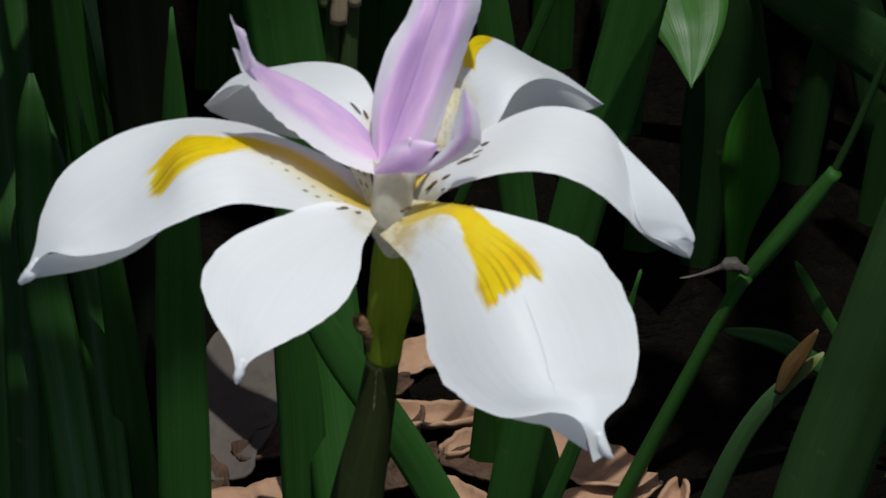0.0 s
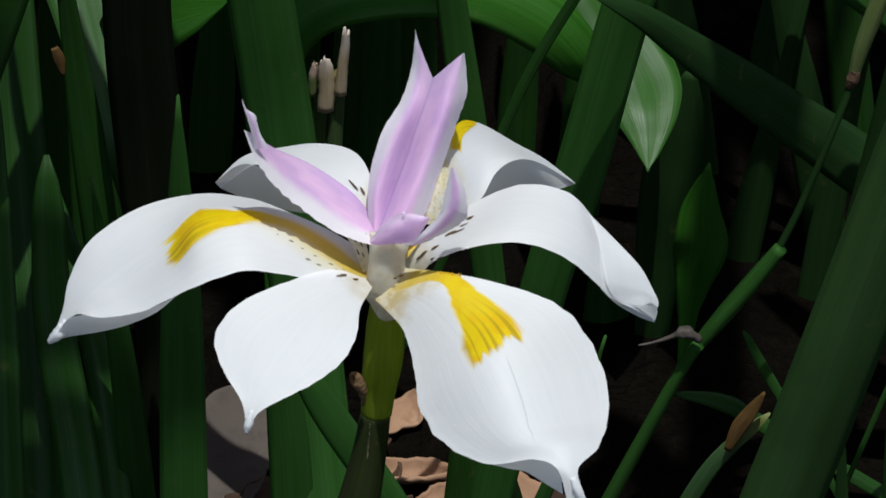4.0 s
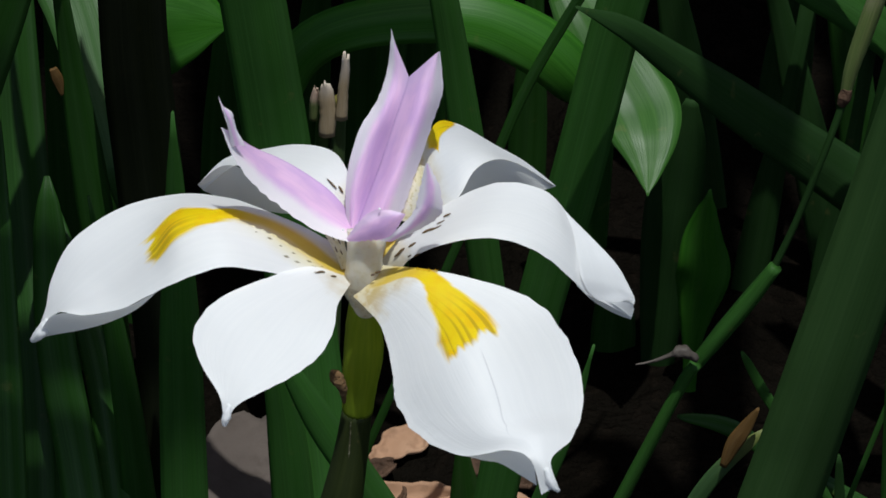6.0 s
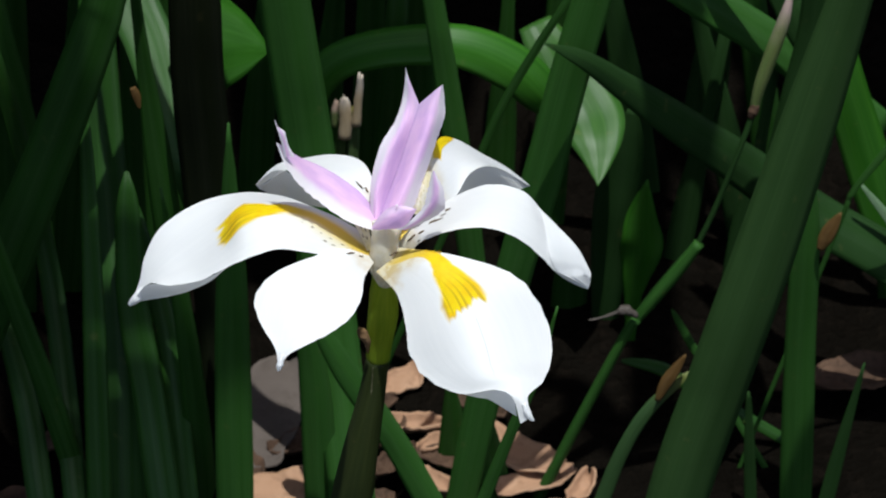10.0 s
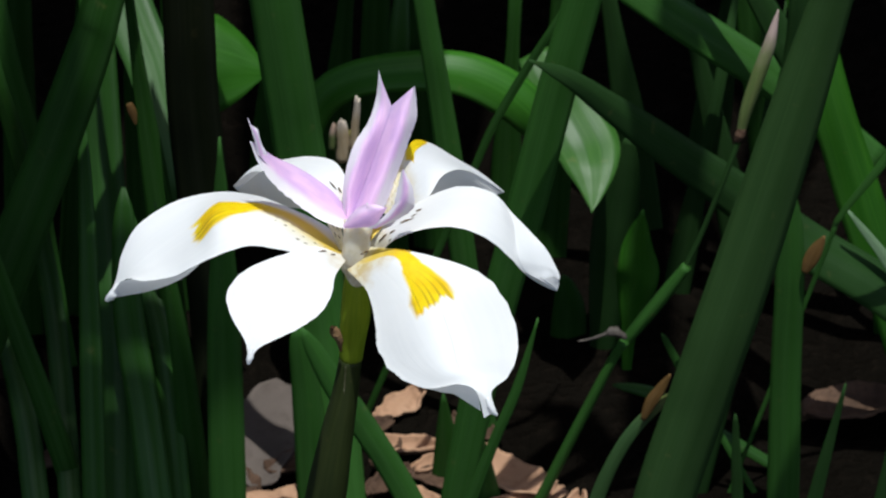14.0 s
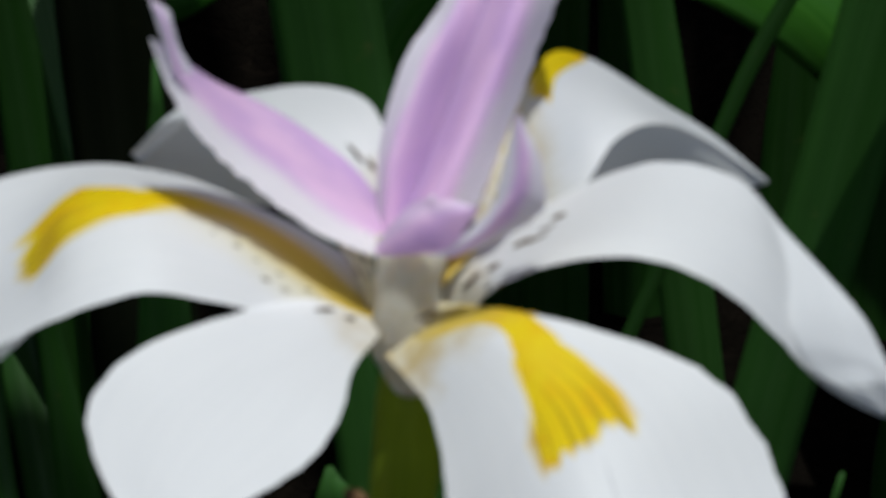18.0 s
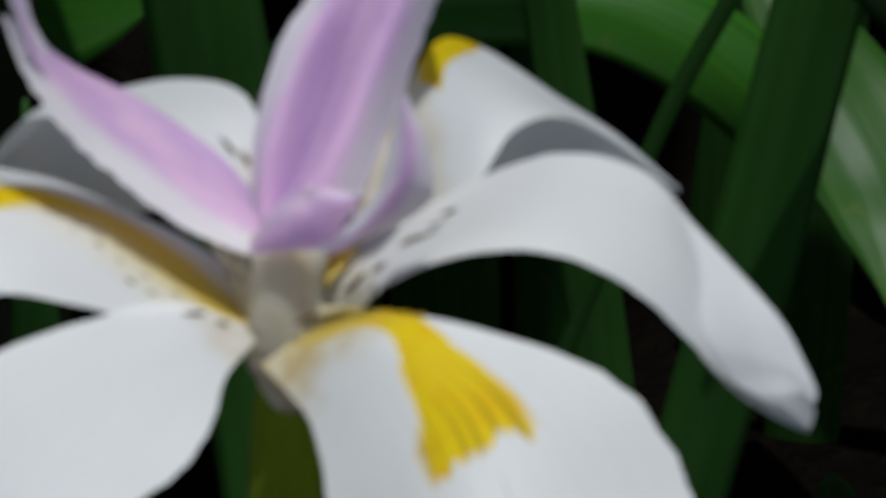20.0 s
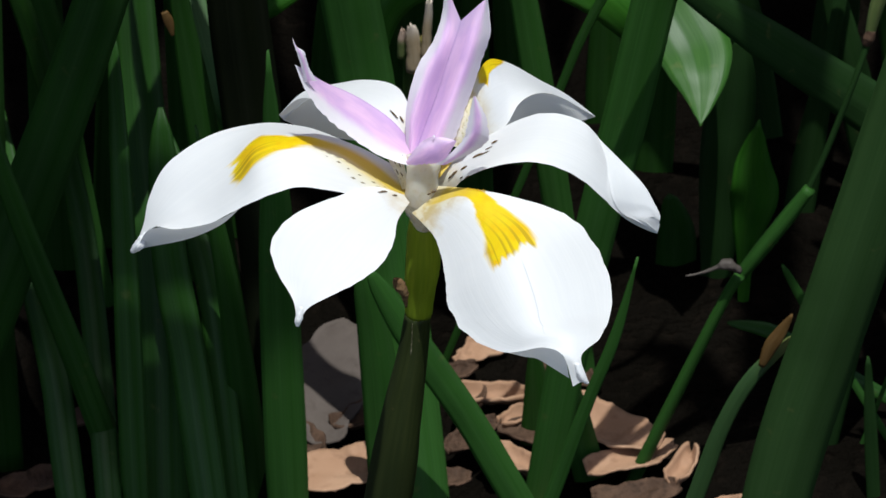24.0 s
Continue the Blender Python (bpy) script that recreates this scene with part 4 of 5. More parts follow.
blade([(0.1306, 0.2500, 0.0475, 0.0091), (0.1150, 0.2500, 0.0624, 0.0100), (0.1011, 0.2500, 0.0757, 0.0102), (0.0873, 0.2500, 0.0864, 0.0105), (0.0736, 0.2500, 0.0966, 0.0102), (0.0631, 0.2500, 0.1046, 0.0090), (0.0495, 0.2500, 0.1154, 0.0060), (0.0345, 0.2500, 0.1280, 0.0006)], leaf_mid, 0, 0.25)
blade([(0.1633, 0.2400, -0.0300, 0.0054), (0.1105, 0.2400, 0.0807, 0.0077), (0.1026, 0.2400, 0.0972, 0.0074), (0.0948, 0.2400, 0.1135, 0.0059), (0.0840, 0.2440, 0.1361, 0.0053), (0.0732, 0.2560, 0.1546, 0.0008)], leaf_dark_copy, 0, 0.25)
blade([(0.0774, 0.1700, -0.0300, 0.0058), (0.1000, 0.1700, 0.1022, 0.0083), (0.1061, 0.1700, 0.1379, 0.0085), (0.1074, 0.1700, 0.1624, 0.0079), (0.1091, 0.1740, 0.1923, 0.0071), (0.1108, 0.1860, 0.2183, 0.0011)], leaf_dark_copy, 0, 0.25)
blade([(-0.0051, 0.1289, -0.0300, 0.0080), (-0.0094, 0.1400, 0.0079, 0.0114), (-0.0151, 0.1550, 0.0591, 0.0123), (-0.0206, 0.1600, 0.1079, 0.0131), (-0.0264, 0.1600, 0.1555, 0.0127), (-0.0348, 0.1640, 0.2250, 0.0114), (-0.0432, 0.1760, 0.2905, 0.0017)], leaf_mid, 0, 0.25)
blade([(-0.0166, 0.1450, -0.0300, 0.0057), (-0.0178, 0.1450, 0.0056, 0.0082), (-0.0191, 0.1450, 0.0412, 0.0081), (-0.0221, 0.1450, 0.0707, 0.0043)], leaf_mid, 0, 0.25)
blade([(0.0318, 0.1300, -0.0300, 0.0047), (0.0120, 0.1300, 0.0143, 0.0067), (0.0011, 0.1300, 0.0386, 0.0066), (-0.0117, 0.1300, 0.0625, 0.0063), (-0.0202, 0.1300, 0.0807, 0.0028)], leaf_mid, 0, 0.25)
blade([(0.0301, 0.1900, -0.0300, 0.0043), (0.0232, 0.1900, 0.0315, 0.0062), (0.0178, 0.1900, 0.0796, 0.0067), (0.0140, 0.1900, 0.1104, 0.0061), (0.0108, 0.1900, 0.1336, 0.0054), (0.0038, 0.1940, 0.1831, 0.0049), (-0.0031, 0.2060, 0.2287, 0.0007)], leaf_mid, 0, 0.25)
blade([(-0.0246, 0.1650, -0.0300, 0.0012), (0.0183, 0.1650, 0.0915, 0.0017), (0.0281, 0.1650, 0.1193, 0.0020), (0.0372, 0.1650, 0.1388, 0.0020), (0.0448, 0.1650, 0.1537, 0.0017), (0.0516, 0.1690, 0.1671, 0.0015), (0.0584, 0.1810, 0.1764, 0.0002)], leaf_shade_copy, 0, 0.25)
blade([(-0.0413, 0.1314, -0.0300, 0.0071), (-0.0422, 0.1400, 0.0097, 0.0102), (-0.0433, 0.1500, 0.0557, 0.0115), (-0.0457, 0.1550, 0.0991, 0.0131), (-0.0481, 0.1550, 0.1329, 0.0133), (-0.0487, 0.1550, 0.1592, 0.0129), (-0.0499, 0.1590, 0.2091, 0.0116), (-0.0510, 0.1710, 0.2551, 0.0017)], leaf_black, 0, 0.25)
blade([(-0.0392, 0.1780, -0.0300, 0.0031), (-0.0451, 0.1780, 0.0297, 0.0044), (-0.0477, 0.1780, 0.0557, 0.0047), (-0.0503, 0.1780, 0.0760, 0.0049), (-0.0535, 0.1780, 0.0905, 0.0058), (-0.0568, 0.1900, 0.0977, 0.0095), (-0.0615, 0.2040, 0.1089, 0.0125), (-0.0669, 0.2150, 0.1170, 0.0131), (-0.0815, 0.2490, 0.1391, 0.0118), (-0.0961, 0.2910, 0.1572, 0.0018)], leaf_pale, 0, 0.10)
blade([(-0.0462, 0.1600, -0.0300, 0.0045), (-0.0549, 0.1600, 0.0661, 0.0065), (-0.0582, 0.1600, 0.1024, 0.0069), (-0.0610, 0.1600, 0.1292, 0.0045), (-0.0636, 0.1600, 0.1572, 0.0025), (-0.0663, 0.1640, 0.1871, 0.0023), (-0.0691, 0.1760, 0.2130, 0.0003)], leaf_shade_copy, 0, 0.25)
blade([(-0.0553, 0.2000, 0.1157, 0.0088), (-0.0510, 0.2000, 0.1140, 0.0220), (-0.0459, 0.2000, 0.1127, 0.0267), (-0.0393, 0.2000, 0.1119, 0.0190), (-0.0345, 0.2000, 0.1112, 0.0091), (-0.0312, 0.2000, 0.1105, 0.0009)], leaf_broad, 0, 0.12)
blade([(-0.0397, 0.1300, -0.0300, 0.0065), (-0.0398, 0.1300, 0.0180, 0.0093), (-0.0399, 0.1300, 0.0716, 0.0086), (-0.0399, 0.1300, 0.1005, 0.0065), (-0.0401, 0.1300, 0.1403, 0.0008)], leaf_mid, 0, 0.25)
blade([(-0.1355, 0.1500, -0.0300, 0.0093), (-0.1087, 0.1500, 0.0482, 0.0133), (-0.0961, 0.1500, 0.0848, 0.0129), (-0.0838, 0.1500, 0.1207, 0.0122), (-0.0732, 0.1500, 0.1541, 0.0112), (-0.0701, 0.1500, 0.1662, 0.0103), (-0.0604, 0.1540, 0.2050, 0.0093), (-0.0506, 0.1660, 0.2398, 0.0014)], leaf_shade_copy, 0, 0.25)
blade([(-0.0733, 0.1129, -0.0300, 0.0043), (-0.0744, 0.1300, 0.0180, 0.0061), (-0.0756, 0.1500, 0.0740, 0.0052), (-0.0774, 0.1700, 0.1181, 0.0023)], leaf_shade_copy, 0, 0.25)
blade([(-0.0730, 0.0679, -0.0300, 0.0041), (-0.0806, 0.1300, 0.0179, 0.0058), (-0.0830, 0.1500, 0.0334, 0.0058), (-0.0879, 0.1800, 0.0541, 0.0055), (-0.0959, 0.1900, 0.0922, 0.0049), (-0.1011, 0.1900, 0.1157, 0.0043), (-0.1053, 0.1940, 0.1352, 0.0039), (-0.1096, 0.2060, 0.1507, 0.0006)], leaf_shade_copy, 0, 0.25)
blade([(-0.0464, 0.1045, -0.0300, 0.0043), (-0.0521, 0.1300, 0.0180, 0.0061), (-0.0566, 0.1500, 0.0557, 0.0058), (-0.0646, 0.1700, 0.0766, 0.0043), (-0.0690, 0.1800, 0.0872, 0.0012)], leaf_shade_copy, 0, 0.25)
blade([(-0.0465, 0.1400, -0.0300, 0.0051), (-0.0483, 0.1400, 0.0097, 0.0073), (-0.0500, 0.1400, 0.0452, 0.0063), (-0.0531, 0.1400, 0.0782, 0.0043), (-0.0575, 0.1400, 0.1124, 0.0006)], leaf_shade_copy, 0, 0.25)
blade([(-0.0490, 0.0912, -0.0300, 0.0057), (-0.0577, 0.1250, 0.0221, 0.0081), (-0.0615, 0.1400, 0.0452, 0.0081), (-0.0657, 0.1500, 0.0703, 0.0078), (-0.0667, 0.1600, 0.1024, 0.0051)], leaf_shade_copy, 0, 0.25)
blade([(-0.0686, 0.1400, -0.0300, 0.0043), (-0.0782, 0.1400, 0.0097, 0.0061), (-0.0868, 0.1400, 0.0452, 0.0058), (-0.0946, 0.1400, 0.0745, 0.0051), (-0.1010, 0.1400, 0.0998, 0.0043), (-0.1059, 0.1440, 0.1192, 0.0038), (-0.1108, 0.1560, 0.1346, 0.0006)], leaf_shade_copy, 0, 0.25)
blade([(-0.0673, 0.1118, -0.0300, 0.0077), (-0.0682, 0.1350, 0.0138, 0.0110), (-0.0690, 0.1550, 0.0517, 0.0110), (-0.0726, 0.1800, 0.0872, 0.0101), (-0.0752, 0.2000, 0.1262, 0.0086), (-0.0767, 0.2154, 0.1484, 0.0078), (-0.0782, 0.2388, 0.1666, 0.0012)], leaf_shade_copy, 0, 0.25)
blade([(-0.0771, 0.0679, -0.0300, 0.0047), (-0.0893, 0.1300, 0.0179, 0.0067), (-0.0932, 0.1500, 0.0334, 0.0064), (-0.0994, 0.1700, 0.0471, 0.0052), (-0.1055, 0.1940, 0.0609, 0.0047), (-0.1117, 0.2259, 0.0706, 0.0007)], leaf_shade_copy, 0, 0.25)
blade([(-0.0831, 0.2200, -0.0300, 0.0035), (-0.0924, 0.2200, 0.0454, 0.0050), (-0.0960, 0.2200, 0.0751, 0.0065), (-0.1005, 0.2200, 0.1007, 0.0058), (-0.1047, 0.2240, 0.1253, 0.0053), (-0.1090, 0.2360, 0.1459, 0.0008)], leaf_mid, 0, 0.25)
blade([(-0.1078, 0.1600, -0.0069, 0.0103), (-0.1078, 0.1600, 0.0661, 0.0104), (-0.1049, 0.1600, 0.1379, 0.0085), (-0.1029, 0.1640, 0.1879, 0.0076), (-0.1009, 0.1760, 0.2338, 0.0011)], leaf_shade_copy, 0, 0.25)
blade([(-0.1218, 0.1700, -0.0152, 0.0104), (-0.1150, 0.1700, 0.0582, 0.0105), (-0.1107, 0.1700, 0.1481, 0.0085), (-0.1083, 0.1740, 0.1980, 0.0077), (-0.1058, 0.1860, 0.2440, 0.0011)], leaf_mid, 0, 0.25)
blade([(0.0160, 0.1700, -0.0285, 0.0095), (0.0166, 0.1700, 0.0022, 0.0086), (0.0153, 0.1700, 0.0296, 0.0009)], leaf_shade_copy, 0, 0.25)
blade([(0.0307, 0.1600, -0.0202, 0.0071), (0.0257, 0.1600, 0.0104, 0.0067), (0.0212, 0.1600, 0.0329, 0.0038)], leaf_mid, 0, 0.25)
blade([(-0.0049, 0.0800, -0.0300, 0.0022), (0.0212, 0.0800, 0.0549, 0.0031), (0.0298, 0.0800, 0.0829, 0.0026), (0.0358, 0.0800, 0.1008, 0.0022), (0.0407, 0.0800, 0.1220, 0.0004)], leaf_mid, 0, 0.25)
blade([(0.0393, 0.1300, -0.0300, 0.0027), (0.0526, 0.1300, 0.0143, 0.0038), (0.0587, 0.1300, 0.0349, 0.0035), (0.0657, 0.1300, 0.0497, 0.0031), (0.0757, 0.1300, 0.0617, 0.0020)], leaf_yellowing, 0, 0.1950)
blade([(0.1113, 0.1700, -0.0300, 0.0012), (0.0816, 0.1700, 0.0306, 0.0018), (0.0770, 0.1700, 0.0399, 0.0020), (0.0724, 0.1700, 0.0501, 0.0012)], leaf_mid, 0, 0.25)
blade([(0.1432, 0.1800, -0.0300, 0.0023), (0.0807, 0.1800, 0.0150, 0.0032), (0.0702, 0.1800, 0.0226, 0.0035), (0.0599, 0.1800, 0.0254, 0.0012)], leaf_shade_copy, 0, 0.25)
blade([(0.1006, 0.1200, -0.0300, 0.0027), (0.1099, 0.1200, 0.0227, 0.0039), (0.1141, 0.1200, 0.0468, 0.0030), (0.1190, 0.1200, 0.0725, 0.0008)], leaf_dark_copy, 0, 0.1875)
blade([(0.0936, 0.1500, -0.0060, 0.0030), (0.0925, 0.1500, 0.0186, 0.0028), (0.0917, 0.1500, 0.0392, 0.0012)], leaf_dark_copy, 0, 0.1500)
blade([(0.1169, 0.1100, -0.0300, 0.0034), (0.1278, 0.1100, 0.0329, 0.0049), (0.1313, 0.1100, 0.0532, 0.0051), (0.1359, 0.1100, 0.0805, 0.0051), (0.1425, 0.1100, 0.1163, 0.0036), (0.1470, 0.1140, 0.1408, 0.0033), (0.1515, 0.1260, 0.1614, 0.0005)], leaf_dark_copy, 0, 0.25)
blade([(0.1412, 0.2400, 0.0361, 0.0012), (0.1419, 0.2400, 0.0446, 0.0051), (0.1417, 0.2400, 0.0497, 0.0067), (0.1397, 0.2400, 0.0545, 0.0012)], leaf_gloss, 0, 0.25)
blade([(0.0675, 0.1280, 0.0540, 0.0012), (0.0695, 0.1280, 0.0595, 0.0029), (0.0717, 0.1280, 0.0636, 0.0026), (0.0743, 0.1280, 0.0687, 0.0007)], leaf_dry, 0, 0.25)
blade([(0.1085, 0.1480, 0.0869, 0.0015), (0.1098, 0.1480, 0.0905, 0.0035), (0.1115, 0.1480, 0.0945, 0.0032), (0.1134, 0.1480, 0.0985, 0.0007)], leaf_dry, 0, 0.25)
blade([(-0.0646, 0.1580, 0.1303, 0.0014), (-0.0638, 0.1580, 0.1278, 0.0020), (-0.0630, 0.1580, 0.1239, 0.0004)], leaf_dry, 0, 0.25)
blade([(0.1615, 0.2000, -0.0534, 0.0091), (0.1510, 0.2000, -0.0183, 0.0090), (0.1380, 0.2000, 0.0085, 0.0060)], leaf_lit_copy, 0, 0.25)
blade([(0.0466, 0.2400, -0.0196, 0.0091), (0.0479, 0.2400, 0.0035, 0.0091), (0.0462, 0.2400, 0.0169, 0.0030)], leaf_shade_copy, 0, 0.25)
blade([(0.0010, 0.2500, -0.0316, 0.0092), (-0.0005, 0.2500, 0.0033, 0.0097), (-0.0005, 0.2500, 0.0339, 0.0090), (0.0010, 0.2500, 0.0676, 0.0060), (0.0019, 0.2540, 0.0876, 0.0054), (0.0027, 0.2660, 0.1035, 0.0008)], leaf_shade_copy, 0, 0.25)
blade([(-0.0988, 0.2300, -0.0157, 0.0091), (-0.0986, 0.2300, 0.0490, 0.0094), (-0.0984, 0.2300, 0.1078, 0.0079), (-0.0983, 0.2340, 0.1578, 0.0071), (-0.0982, 0.2460, 0.2038, 0.0011)], leaf_shade_copy, 0, 0.25)
blade([(-0.0888, 0.2400, -0.0237, 0.0085), (-0.0842, 0.2400, 0.0414, 0.0088), (-0.0799, 0.2400, 0.1006, 0.0074), (-0.0763, 0.2440, 0.1504, 0.0067), (-0.0727, 0.2560, 0.1963, 0.0010)], leaf_shade_copy, 0, 0.25)
blade([(-0.0655, 0.2300, -0.0157, 0.0091), (-0.0659, 0.2300, 0.0490, 0.0094), (-0.0663, 0.2300, 0.1079, 0.0079), (-0.0666, 0.2340, 0.1579, 0.0071), (-0.0670, 0.2460, 0.2039, 0.0011)], leaf_shade_copy, 0, 0.25)
blade([(-0.0556, 0.2500, -0.0317, 0.0077), (-0.0569, 0.2500, 0.0338, 0.0079), (-0.0582, 0.2500, 0.0933, 0.0067), (-0.0593, 0.2540, 0.1433, 0.0060), (-0.0604, 0.2660, 0.1893, 0.0009)], leaf_shade_copy, 0, 0.25)
blade([(-0.0083, 0.2700, -0.0476, 0.0084), (-0.0066, 0.2700, 0.0186, 0.0086), (-0.0050, 0.2700, 0.0788, 0.0073), (-0.0037, 0.2740, 0.1288, 0.0065), (-0.0024, 0.2860, 0.1748, 0.0010)], leaf_shade_copy, 0, 0.25)
blade([(0.0103, 0.2800, -0.0556, 0.0078), (0.0086, 0.2800, 0.0110, 0.0080), (0.0070, 0.2800, 0.0715, 0.0068), (0.0056, 0.2840, 0.1215, 0.0061), (0.0042, 0.2960, 0.1675, 0.0009)], leaf_shade_copy, 0, 0.25)
blade([(0.0397, 0.2700, -0.0475, 0.0093), (0.0428, 0.2700, 0.0187, 0.0096), (0.0458, 0.2700, 0.0789, 0.0081), (0.0483, 0.2740, 0.1288, 0.0073), (0.0509, 0.2860, 0.1747, 0.0011)], leaf_shade_copy, 0, 0.25)
blade([(0.1111, 0.3000, -0.0714, 0.0088), (0.1037, 0.3000, -0.0041, 0.0091), (0.0967, 0.3000, 0.0570, 0.0077), (0.0910, 0.3040, 0.1067, 0.0069), (0.0853, 0.3160, 0.1524, 0.0010)], leaf_shade_copy, 0, 0.25)
blade([(0.0706, 0.2900, -0.0199, 0.0093), (0.0649, 0.2900, 0.0246, 0.0096), (0.0583, 0.2900, 0.0680, 0.0045), (0.0546, 0.2940, 0.0927, 0.0041), (0.0509, 0.3060, 0.1135, 0.0006)], leaf_dark_copy, 0, 0.25)
blade([(0.0834, 0.3100, -0.0177, 0.0100), (0.0868, 0.3100, 0.0202, 0.0104), (0.0909, 0.3100, 0.0573, 0.0049), (0.0937, 0.3140, 0.0821, 0.0044), (0.0965, 0.3260, 0.1030, 0.0007)], leaf_dark_copy, 0, 0.25)
blade([(0.0977, 0.2700, -0.0160, 0.0083), (0.0904, 0.2700, 0.0264, 0.0086), (0.0820, 0.2700, 0.0678, 0.0041), (0.0770, 0.2740, 0.0923, 0.0036), (0.0720, 0.2860, 0.1128, 0.0005)], leaf_dark_copy, 0, 0.25)
blade([(0.0746, 0.2600, -0.0238, 0.0067), (0.0793, 0.2600, 0.0130, 0.0070), (0.0851, 0.2600, 0.0490, 0.0033), (0.0891, 0.2640, 0.0737, 0.0030), (0.0931, 0.2760, 0.0944, 0.0004)], leaf_dark_copy, 0, 0.25)
blade([(0.0909, 0.2500, -0.0159, 0.0061), (0.0943, 0.2500, 0.0150, 0.0064), (0.0984, 0.2500, 0.0453, 0.0030), (0.1018, 0.2540, 0.0701, 0.0027), (0.1052, 0.2660, 0.0908, 0.0004)], leaf_dark_copy, 0, 0.25)
blade([(0.0289, 0.3000, -0.0277, 0.0078), (0.0300, 0.3000, 0.0093, 0.0081), (0.0314, 0.3000, 0.0456, 0.0038), (0.0324, 0.3040, 0.0706, 0.0034), (0.0333, 0.3160, 0.0916, 0.0005)], leaf_shade_copy, 0, 0.25)
blade([(-0.0208, 0.3000, -0.0278, 0.0087), (-0.0178, 0.3000, 0.0170, 0.0090), (-0.0143, 0.3000, 0.0606, 0.0043), (-0.0122, 0.3040, 0.0856, 0.0038), (-0.0102, 0.3160, 0.1065, 0.0006)], leaf_shade_copy, 0, 0.25)
blade([(-0.0377, 0.2900, -0.0201, 0.0087), (-0.0359, 0.2900, 0.0187, 0.0090), (-0.0339, 0.2900, 0.0567, 0.0042), (-0.0326, 0.2940, 0.0816, 0.0038), (-0.0312, 0.3060, 0.1026, 0.0006)], leaf_shade_copy, 0, 0.25)
blade([(0.1392, 0.2500, -0.0432, 0.0068), (0.1355, 0.2500, -0.0158, 0.0071), (0.1311, 0.2500, 0.0112, 0.0033), (0.1272, 0.2540, 0.0359, 0.0030), (0.1232, 0.2660, 0.0566, 0.0005)], leaf_shade_copy, 0, 0.25)
STALK_LOW = [(0.0304, 0.1570, -0.0222, 0.00160), (0.0377, 0.1570, -0.0039, 0.00160), (0.0504, 0.1570, 0.0282, 0.00144), (0.0594, 0.1570, 0.0506, 0.00129), (0.0627, 0.1570, 0.0571, 0.00129)]
STALK_NODE = [(0.0620, 0.1590, 0.0541, 0.00122), (0.0659, 0.1590, 0.0604, 0.00172), (0.0722, 0.1590, 0.0702, 0.00186), (0.0784, 0.1590, 0.0802, 0.00142)]
STALK_TOP = [(0.0779, 0.1600, 0.0787, 0.00107), (0.0822, 0.1610, 0.0896, 0.00100), (0.0879, 0.1630, 0.1064, 0.00099), (0.0917, 0.1650, 0.1184, 0.00113)]
STALK_BUD = [(0.0914, 0.1650, 0.1177, 0.00106), (0.0929, 0.1650, 0.1259, 0.00162), (0.0955, 0.1650, 0.1357, 0.00190), (0.0981, 0.1650, 0.1454, 0.00168), (0.0995, 0.1650, 0.1527, 0.00084), (0.1003, 0.1650, 0.1569, 0.00014)]
STALK_JOIN = [(0.0907, 0.1645, 0.1163, 0.00092), (0.0914, 0.1645, 0.1181, 0.00134), (0.0919, 0.1645, 0.1203, 0.00099)]
WITHERED = [(0.0629, 0.1550, 0.0596, 0.00057), (0.0612, 0.1550, 0.0612, 0.00107), (0.0591, 0.1550, 0.0618, 0.00122), (0.0574, 0.1550, 0.0608, 0.00050), (0.0537, 0.1550, 0.0592, 0.00029), (0.0505, 0.1550, 0.0585, 0.00014)]
STUB = [(-0.0154, 0.2050, -0.0100, 0.00177), (-0.0137, 0.2050, 0.0493, 0.00177), (-0.0132, 0.2050, 0.0660, 0.00176), (-0.0126, 0.2050, 0.0808, 0.00161), (-0.0121, 0.2050, 0.0899, 0.00139)]
STUB_TALL = [(-0.0131, 0.2040, -0.0100, 0.00192), (-0.0110, 0.2040, 0.0467, 0.00192), (-0.0102, 0.2040, 0.0689, 0.00176), (-0.0095, 0.2040, 0.0818, 0.00146), (-0.0090, 0.2040, 0.0894, 0.00124)]
SPIKE_A = [(-0.0146, 0.2030, 0.0847, 0.00133), (-0.0145, 0.2030, 0.0884, 0.00148), (-0.0142, 0.2030, 0.0909, 0.00118), (-0.0139, 0.2030, 0.0931, 0.00059)]
SPIKE_B = [(-0.0119, 0.2025, 0.0809, 0.00297), (-0.0117, 0.2025, 0.0869, 0.00326), (-0.0118, 0.2025, 0.0913, 0.00281), (-0.0121, 0.2025, 0.0946, 0.00118)]
SPIKE_C = [(-0.0089, 0.2020, 0.0855, 0.00222), (-0.0086, 0.2020, 0.0910, 0.00192), (-0.0081, 0.2020, 0.0961, 0.00162), (-0.0078, 0.2020, 0.1019, 0.00096)]
dry_leaf((-0.0282, 0.1548, 0.0060), 0.0308, 15, litter_tan, 0.18)
dry_leaf((-0.0305, 0.1850, 0.0060), 0.0450, 80, litter_grey, 0.10)
dry_leaf((0.0028, 0.1994, 0.0060), 0.0179, 55, litter_tan, 0.35)
dry_leaf((0.0055, 0.1798, 0.0060), 0.0163, -15, litter_tan, 0.60)
dry_leaf((0.0122, 0.1723, 0.0060), 0.0118, 40, litter_tan, 0.70)
dry_leaf((-0.0004, 0.1781, 0.0060), 0.0133, 70, litter_brown, 0.50)
dry_leaf((0.0011, 0.1653, 0.0060), 0.0162, 40, litter_brown, 0.40)
dry_leaf((0.0099, 0.1572, 0.0060), 0.0161, -30, litter_tan, 0.40)
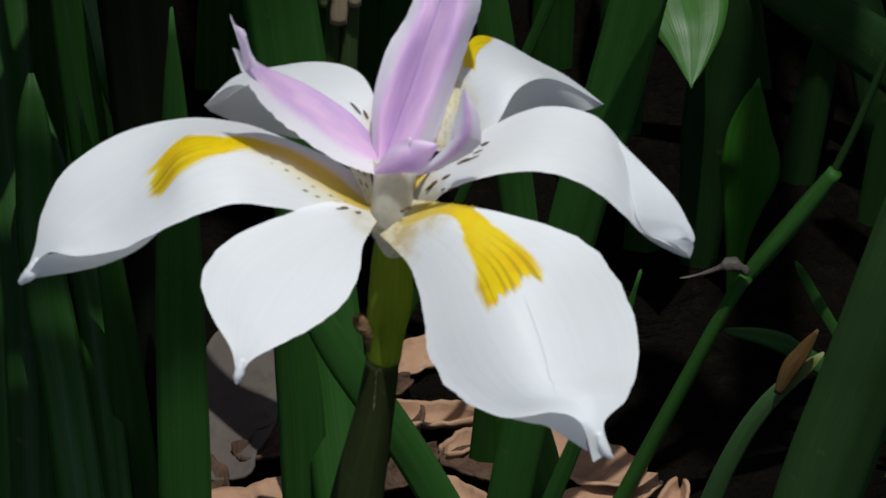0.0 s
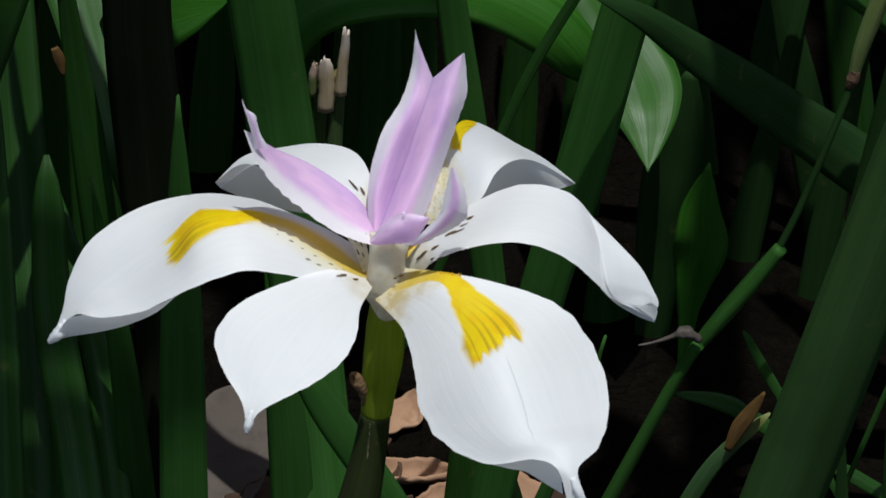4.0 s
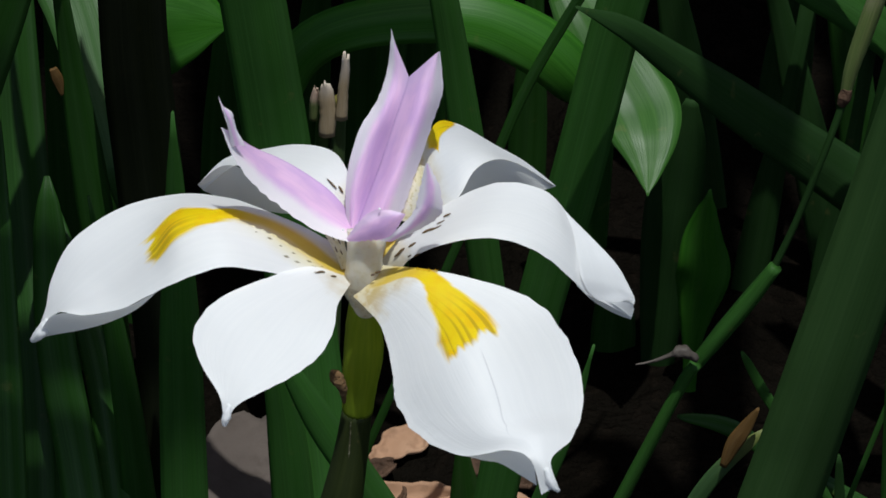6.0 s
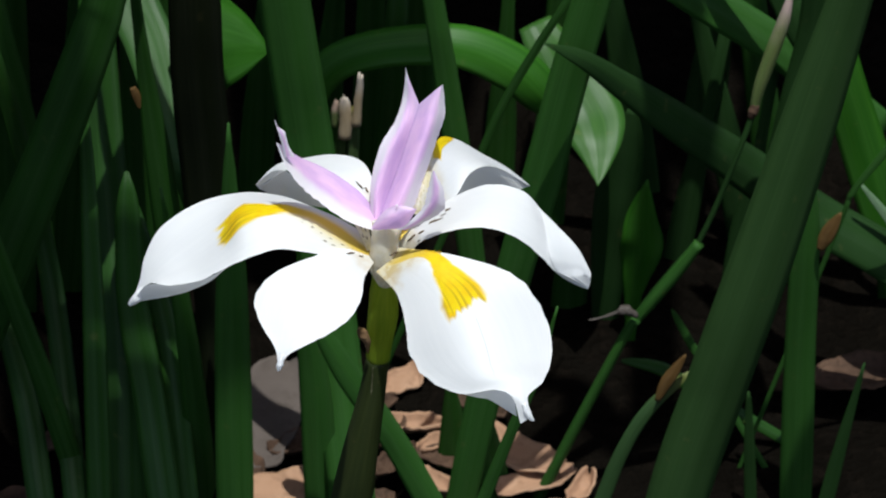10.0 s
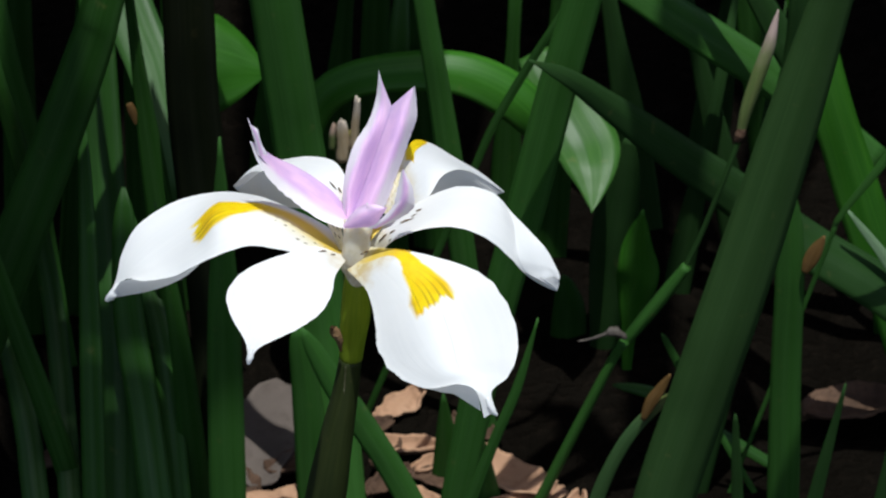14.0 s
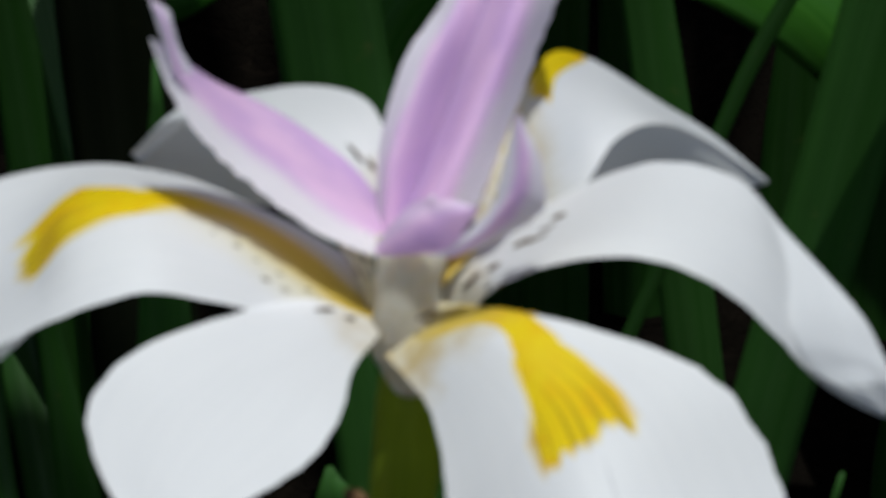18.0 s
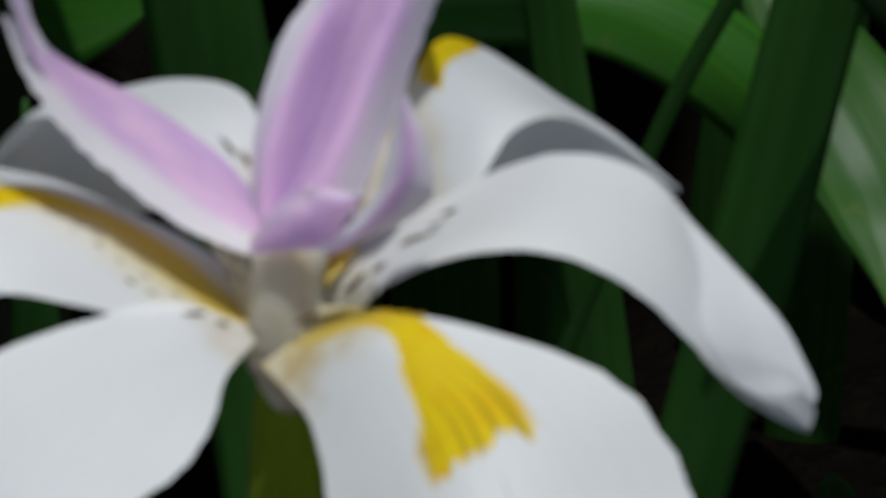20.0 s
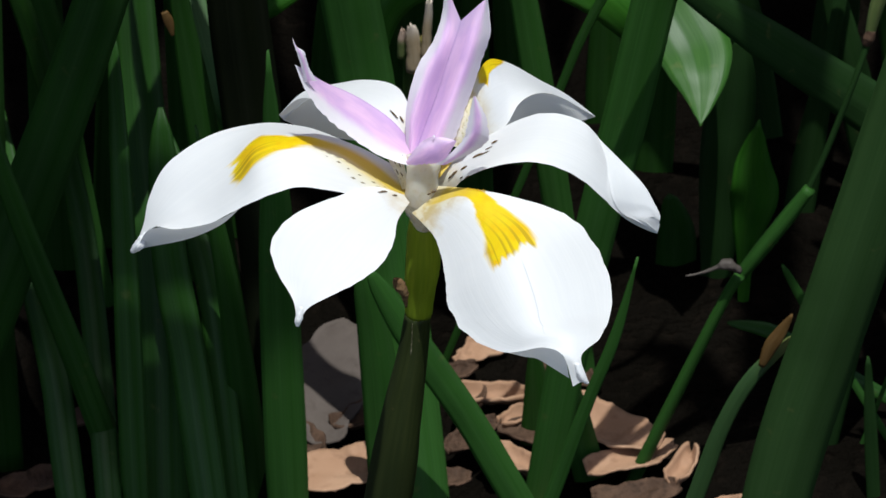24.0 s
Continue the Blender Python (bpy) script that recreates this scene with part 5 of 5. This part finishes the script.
dry_leaf((0.0313, 0.1700, 0.0060), 0.0309, -35, litter_tan, 0.22)
dry_leaf((0.0378, 0.1572, 0.0060), 0.0220, 20, litter_tan, 0.30)
dry_leaf((0.0494, 0.1538, 0.0060), 0.0132, 75, litter_tan, 0.60)
dry_leaf((-0.0247, 0.1734, 0.0060), 0.0162, 30, litter_brown, 0.50)
dry_leaf((0.1247, 0.2008, 0.0060), 0.0283, 15, litter_brown, 0.25)
dry_leaf((-0.0077, 0.1514, 0.0060), 0.0176, 0, litter_brown, 0.30)
dry_leaf((-0.0997, 0.1490, 0.0060), 0.0176, 20, litter_brown, 0.30)
dry_leaf((-0.0676, 0.1513, 0.0060), 0.0132, 40, litter_brown, 0.30)
dry_leaf((0.0391, 0.1446, 0.0060), 0.0204, 10, litter_brown, 0.30)
dry_leaf((0.0230, 0.1355, 0.0060), 0.0204, -20, litter_tan, 0.30)
dry_leaf((0.0564, 0.1355, 0.0060), 0.0189, 40, litter_tan, 0.40)
dry_leaf((-0.0308, 0.1286, 0.0060), 0.0232, 0, litter_tan, 0.30)
dry_leaf((-0.0150, 0.1583, 0.0060), 0.0147, 60, litter_brown, 0.50)
dry_leaf((0.0158, 0.1677, 0.0060), 0.0177, 10, litter_brown, 0.40)
dry_leaf((0.0233, 0.1888, 0.0060), 0.0163, -40, litter_brown, 0.40)
dry_leaf((-0.0386, 0.1652, 0.0060), 0.0162, -50, litter_brown, 0.30)
dry_leaf((-0.0049, 0.1887, 0.0060), 0.0133, 20, litter_brown, 0.50)
dry_leaf((-0.0889, 0.1745, 0.0060), 0.0133, 40, litter_brown, 0.30)

stalk = tagged(empty("flower_stalk", STALK_LOW[0][:3]), "thin jointed green stalk with a closed bud at its top", "stalk")


def on_stalk(name, pts, material, label, owner, lumpy=0.04, sides=12):
    o = owner.location
    return part(name, tube([(p[0] - o.x, p[1] - o.y, p[2] - o.z, p[3]) for p in pts], sides, 26, 1.0, lumpy), material, owner, label)


on_stalk("lower_stalk", STALK_LOW, leaf_mid, "", stalk)
on_stalk("joint", STALK_NODE, leaf_mid, "swollen light green stalk joint", stalk)
on_stalk("upper_stalk", [(x, y, z, 0.75 * r) for x, y, z, r in STALK_TOP], leaf_dark_copy, "", stalk)
on_stalk("bud", STALK_BUD, bud_green, "slender closed bud, green turning cream", stalk)
on_stalk("bud_node", STALK_JOIN, litter_brown, "small dry brown node under the bud", stalk)
on_stalk("withered_flower", WITHERED, bud_cream, "shrivelled greyish spent flower", stalk, 0.5)
stub = tagged(empty("cut_stalk", STUB[0][:3]), "short green stalk with dry frayed bracts at its end", "stalk")
on_stalk("stalk_body", STUB, stub_green, "", stub)
on_stalk("tall_stalk", STUB_TALL, stub_ripe, "green cut stalk yellowing at its top", stub)
for spike, skin, words in ((SPIKE_A, spike_dry, "thin tan dry bract"), (SPIKE_B, spike_pale, "torn whitish bract cap"), (SPIKE_C, spike_pale, "tall whitish dry bract")):
    o = stub.location
    bm = bmesh.new()
    grid_mesh(bm, [[(Vector((p[0] + x * p[3] * (1 + 0.2 * noise.noise(Vector((i * 0.9, x, 4.0)))) - o.x, p[1] - 0.0009 * (1 - 3 * x * x) - o.y, p[2] + (0.0030 * noise.noise(Vector((x * 9, 2.0, p[0] * 300))) if i == 14 else 0.0) - o.z)), i / 14, x + 0.5) for x in (-0.5, -0.33, -0.16, 0.0, 0.16, 0.33, 0.5)]
                   for i, p in ((i, spline(spike, i / 14)) for i in range(15))])
    part("bract", bm, skin, stub, words, 0.0005)


# ---- unseen tall leaves, added above to shade what lies below ----
def shade_canopy(count, x_low, x_high, tip_low, tip_high):
    for _ in range(count):
        x = random.uniform(x_low, x_high)
        tip = random.uniform(tip_low, tip_high)
        root, top = random.uniform(0.44, 0.62), random.uniform(0.52, 0.70)
        lean = random.uniform(-0.10, 0.10)
        w = random.uniform(0.014, 0.022)
        blade([(x - lean, root, -0.01, w * 0.8), (x - lean * 0.8, root - 0.03, top * 0.6, w), (x - lean * 0.3, (root + tip) / 2, top, w),
               (x, tip + 0.04, top - 0.03, w * 0.8), (x + lean * 0.2, tip, top - 0.09, 0.002)], random.choice((leaf_mid, leaf_dark_copy)), random.randint(-15, 15))


shade_canopy(7, 0.200, 0.38, 0.02, 0.20)
shade_canopy(9, 0.15, 0.34, 0.21, 0.30)
shade_canopy(22, -0.30, -0.042, -0.04, 0.14)
shade_canopy(30, -0.06, 0.19, 0.185, 0.23)
shade_canopy(8, 0.095, 0.130, 0.175, 0.20)
shade_canopy(6, -0.025, 0.022, 0.12, 0.16)


def shade_leaf(near, far, w):
    """An unseen leaf added to cast shade, rising behind the clump and bending forward from far to near."""
    (ax, ay, az), (bx, by, bz) = near, far
    tip = [a + 0.35 * (a - c) for a, c in zip(near, far)]
    blade([(bx, 0.62, -0.01, w * 0.8), (bx, 0.60, bz * 0.6, w), (bx, max(by + 0.1, 0.42), bz + 0.05, w), (bx, by, bz, w), (ax, ay, az, w), (*tip[:2], tip[2] - 0.02, 0.002)], leaf_mid)


shade_leaf((0.007, 0.150, 0.506), (0.033, 0.150, 0.516), 0.024)
shade_leaf((0.007, 0.150, 0.519), (0.030, 0.150, 0.521), 0.024)
shade_leaf((0.084, 0.096, 0.533), (0.106, 0.096, 0.517), 0.013)
shade_leaf((0.100, 0.140, 0.500), (0.104, 0.200, 0.505), 0.008)

# more unseen leaves, added high over the left front to shade the leaves below
for y, tip, top in ((0.016, -0.004, 0.55), (0.026, -0.010, 0.57), (0.036, -0.002, 0.54), (0.056, -0.012, 0.56)):
    y -= 0.2 * (top - 0.57)
    blade([(-0.52, y + 0.03, -0.01, 0.016), (-0.42, y + 0.02, top * 0.7, 0.02), (-0.28, y, top, 0.023), (-0.12, y, top, 0.023), (tip - 0.025, y, top - 0.02, 0.023), (tip, y, top - 0.04, 0.008)], leaf_mid)
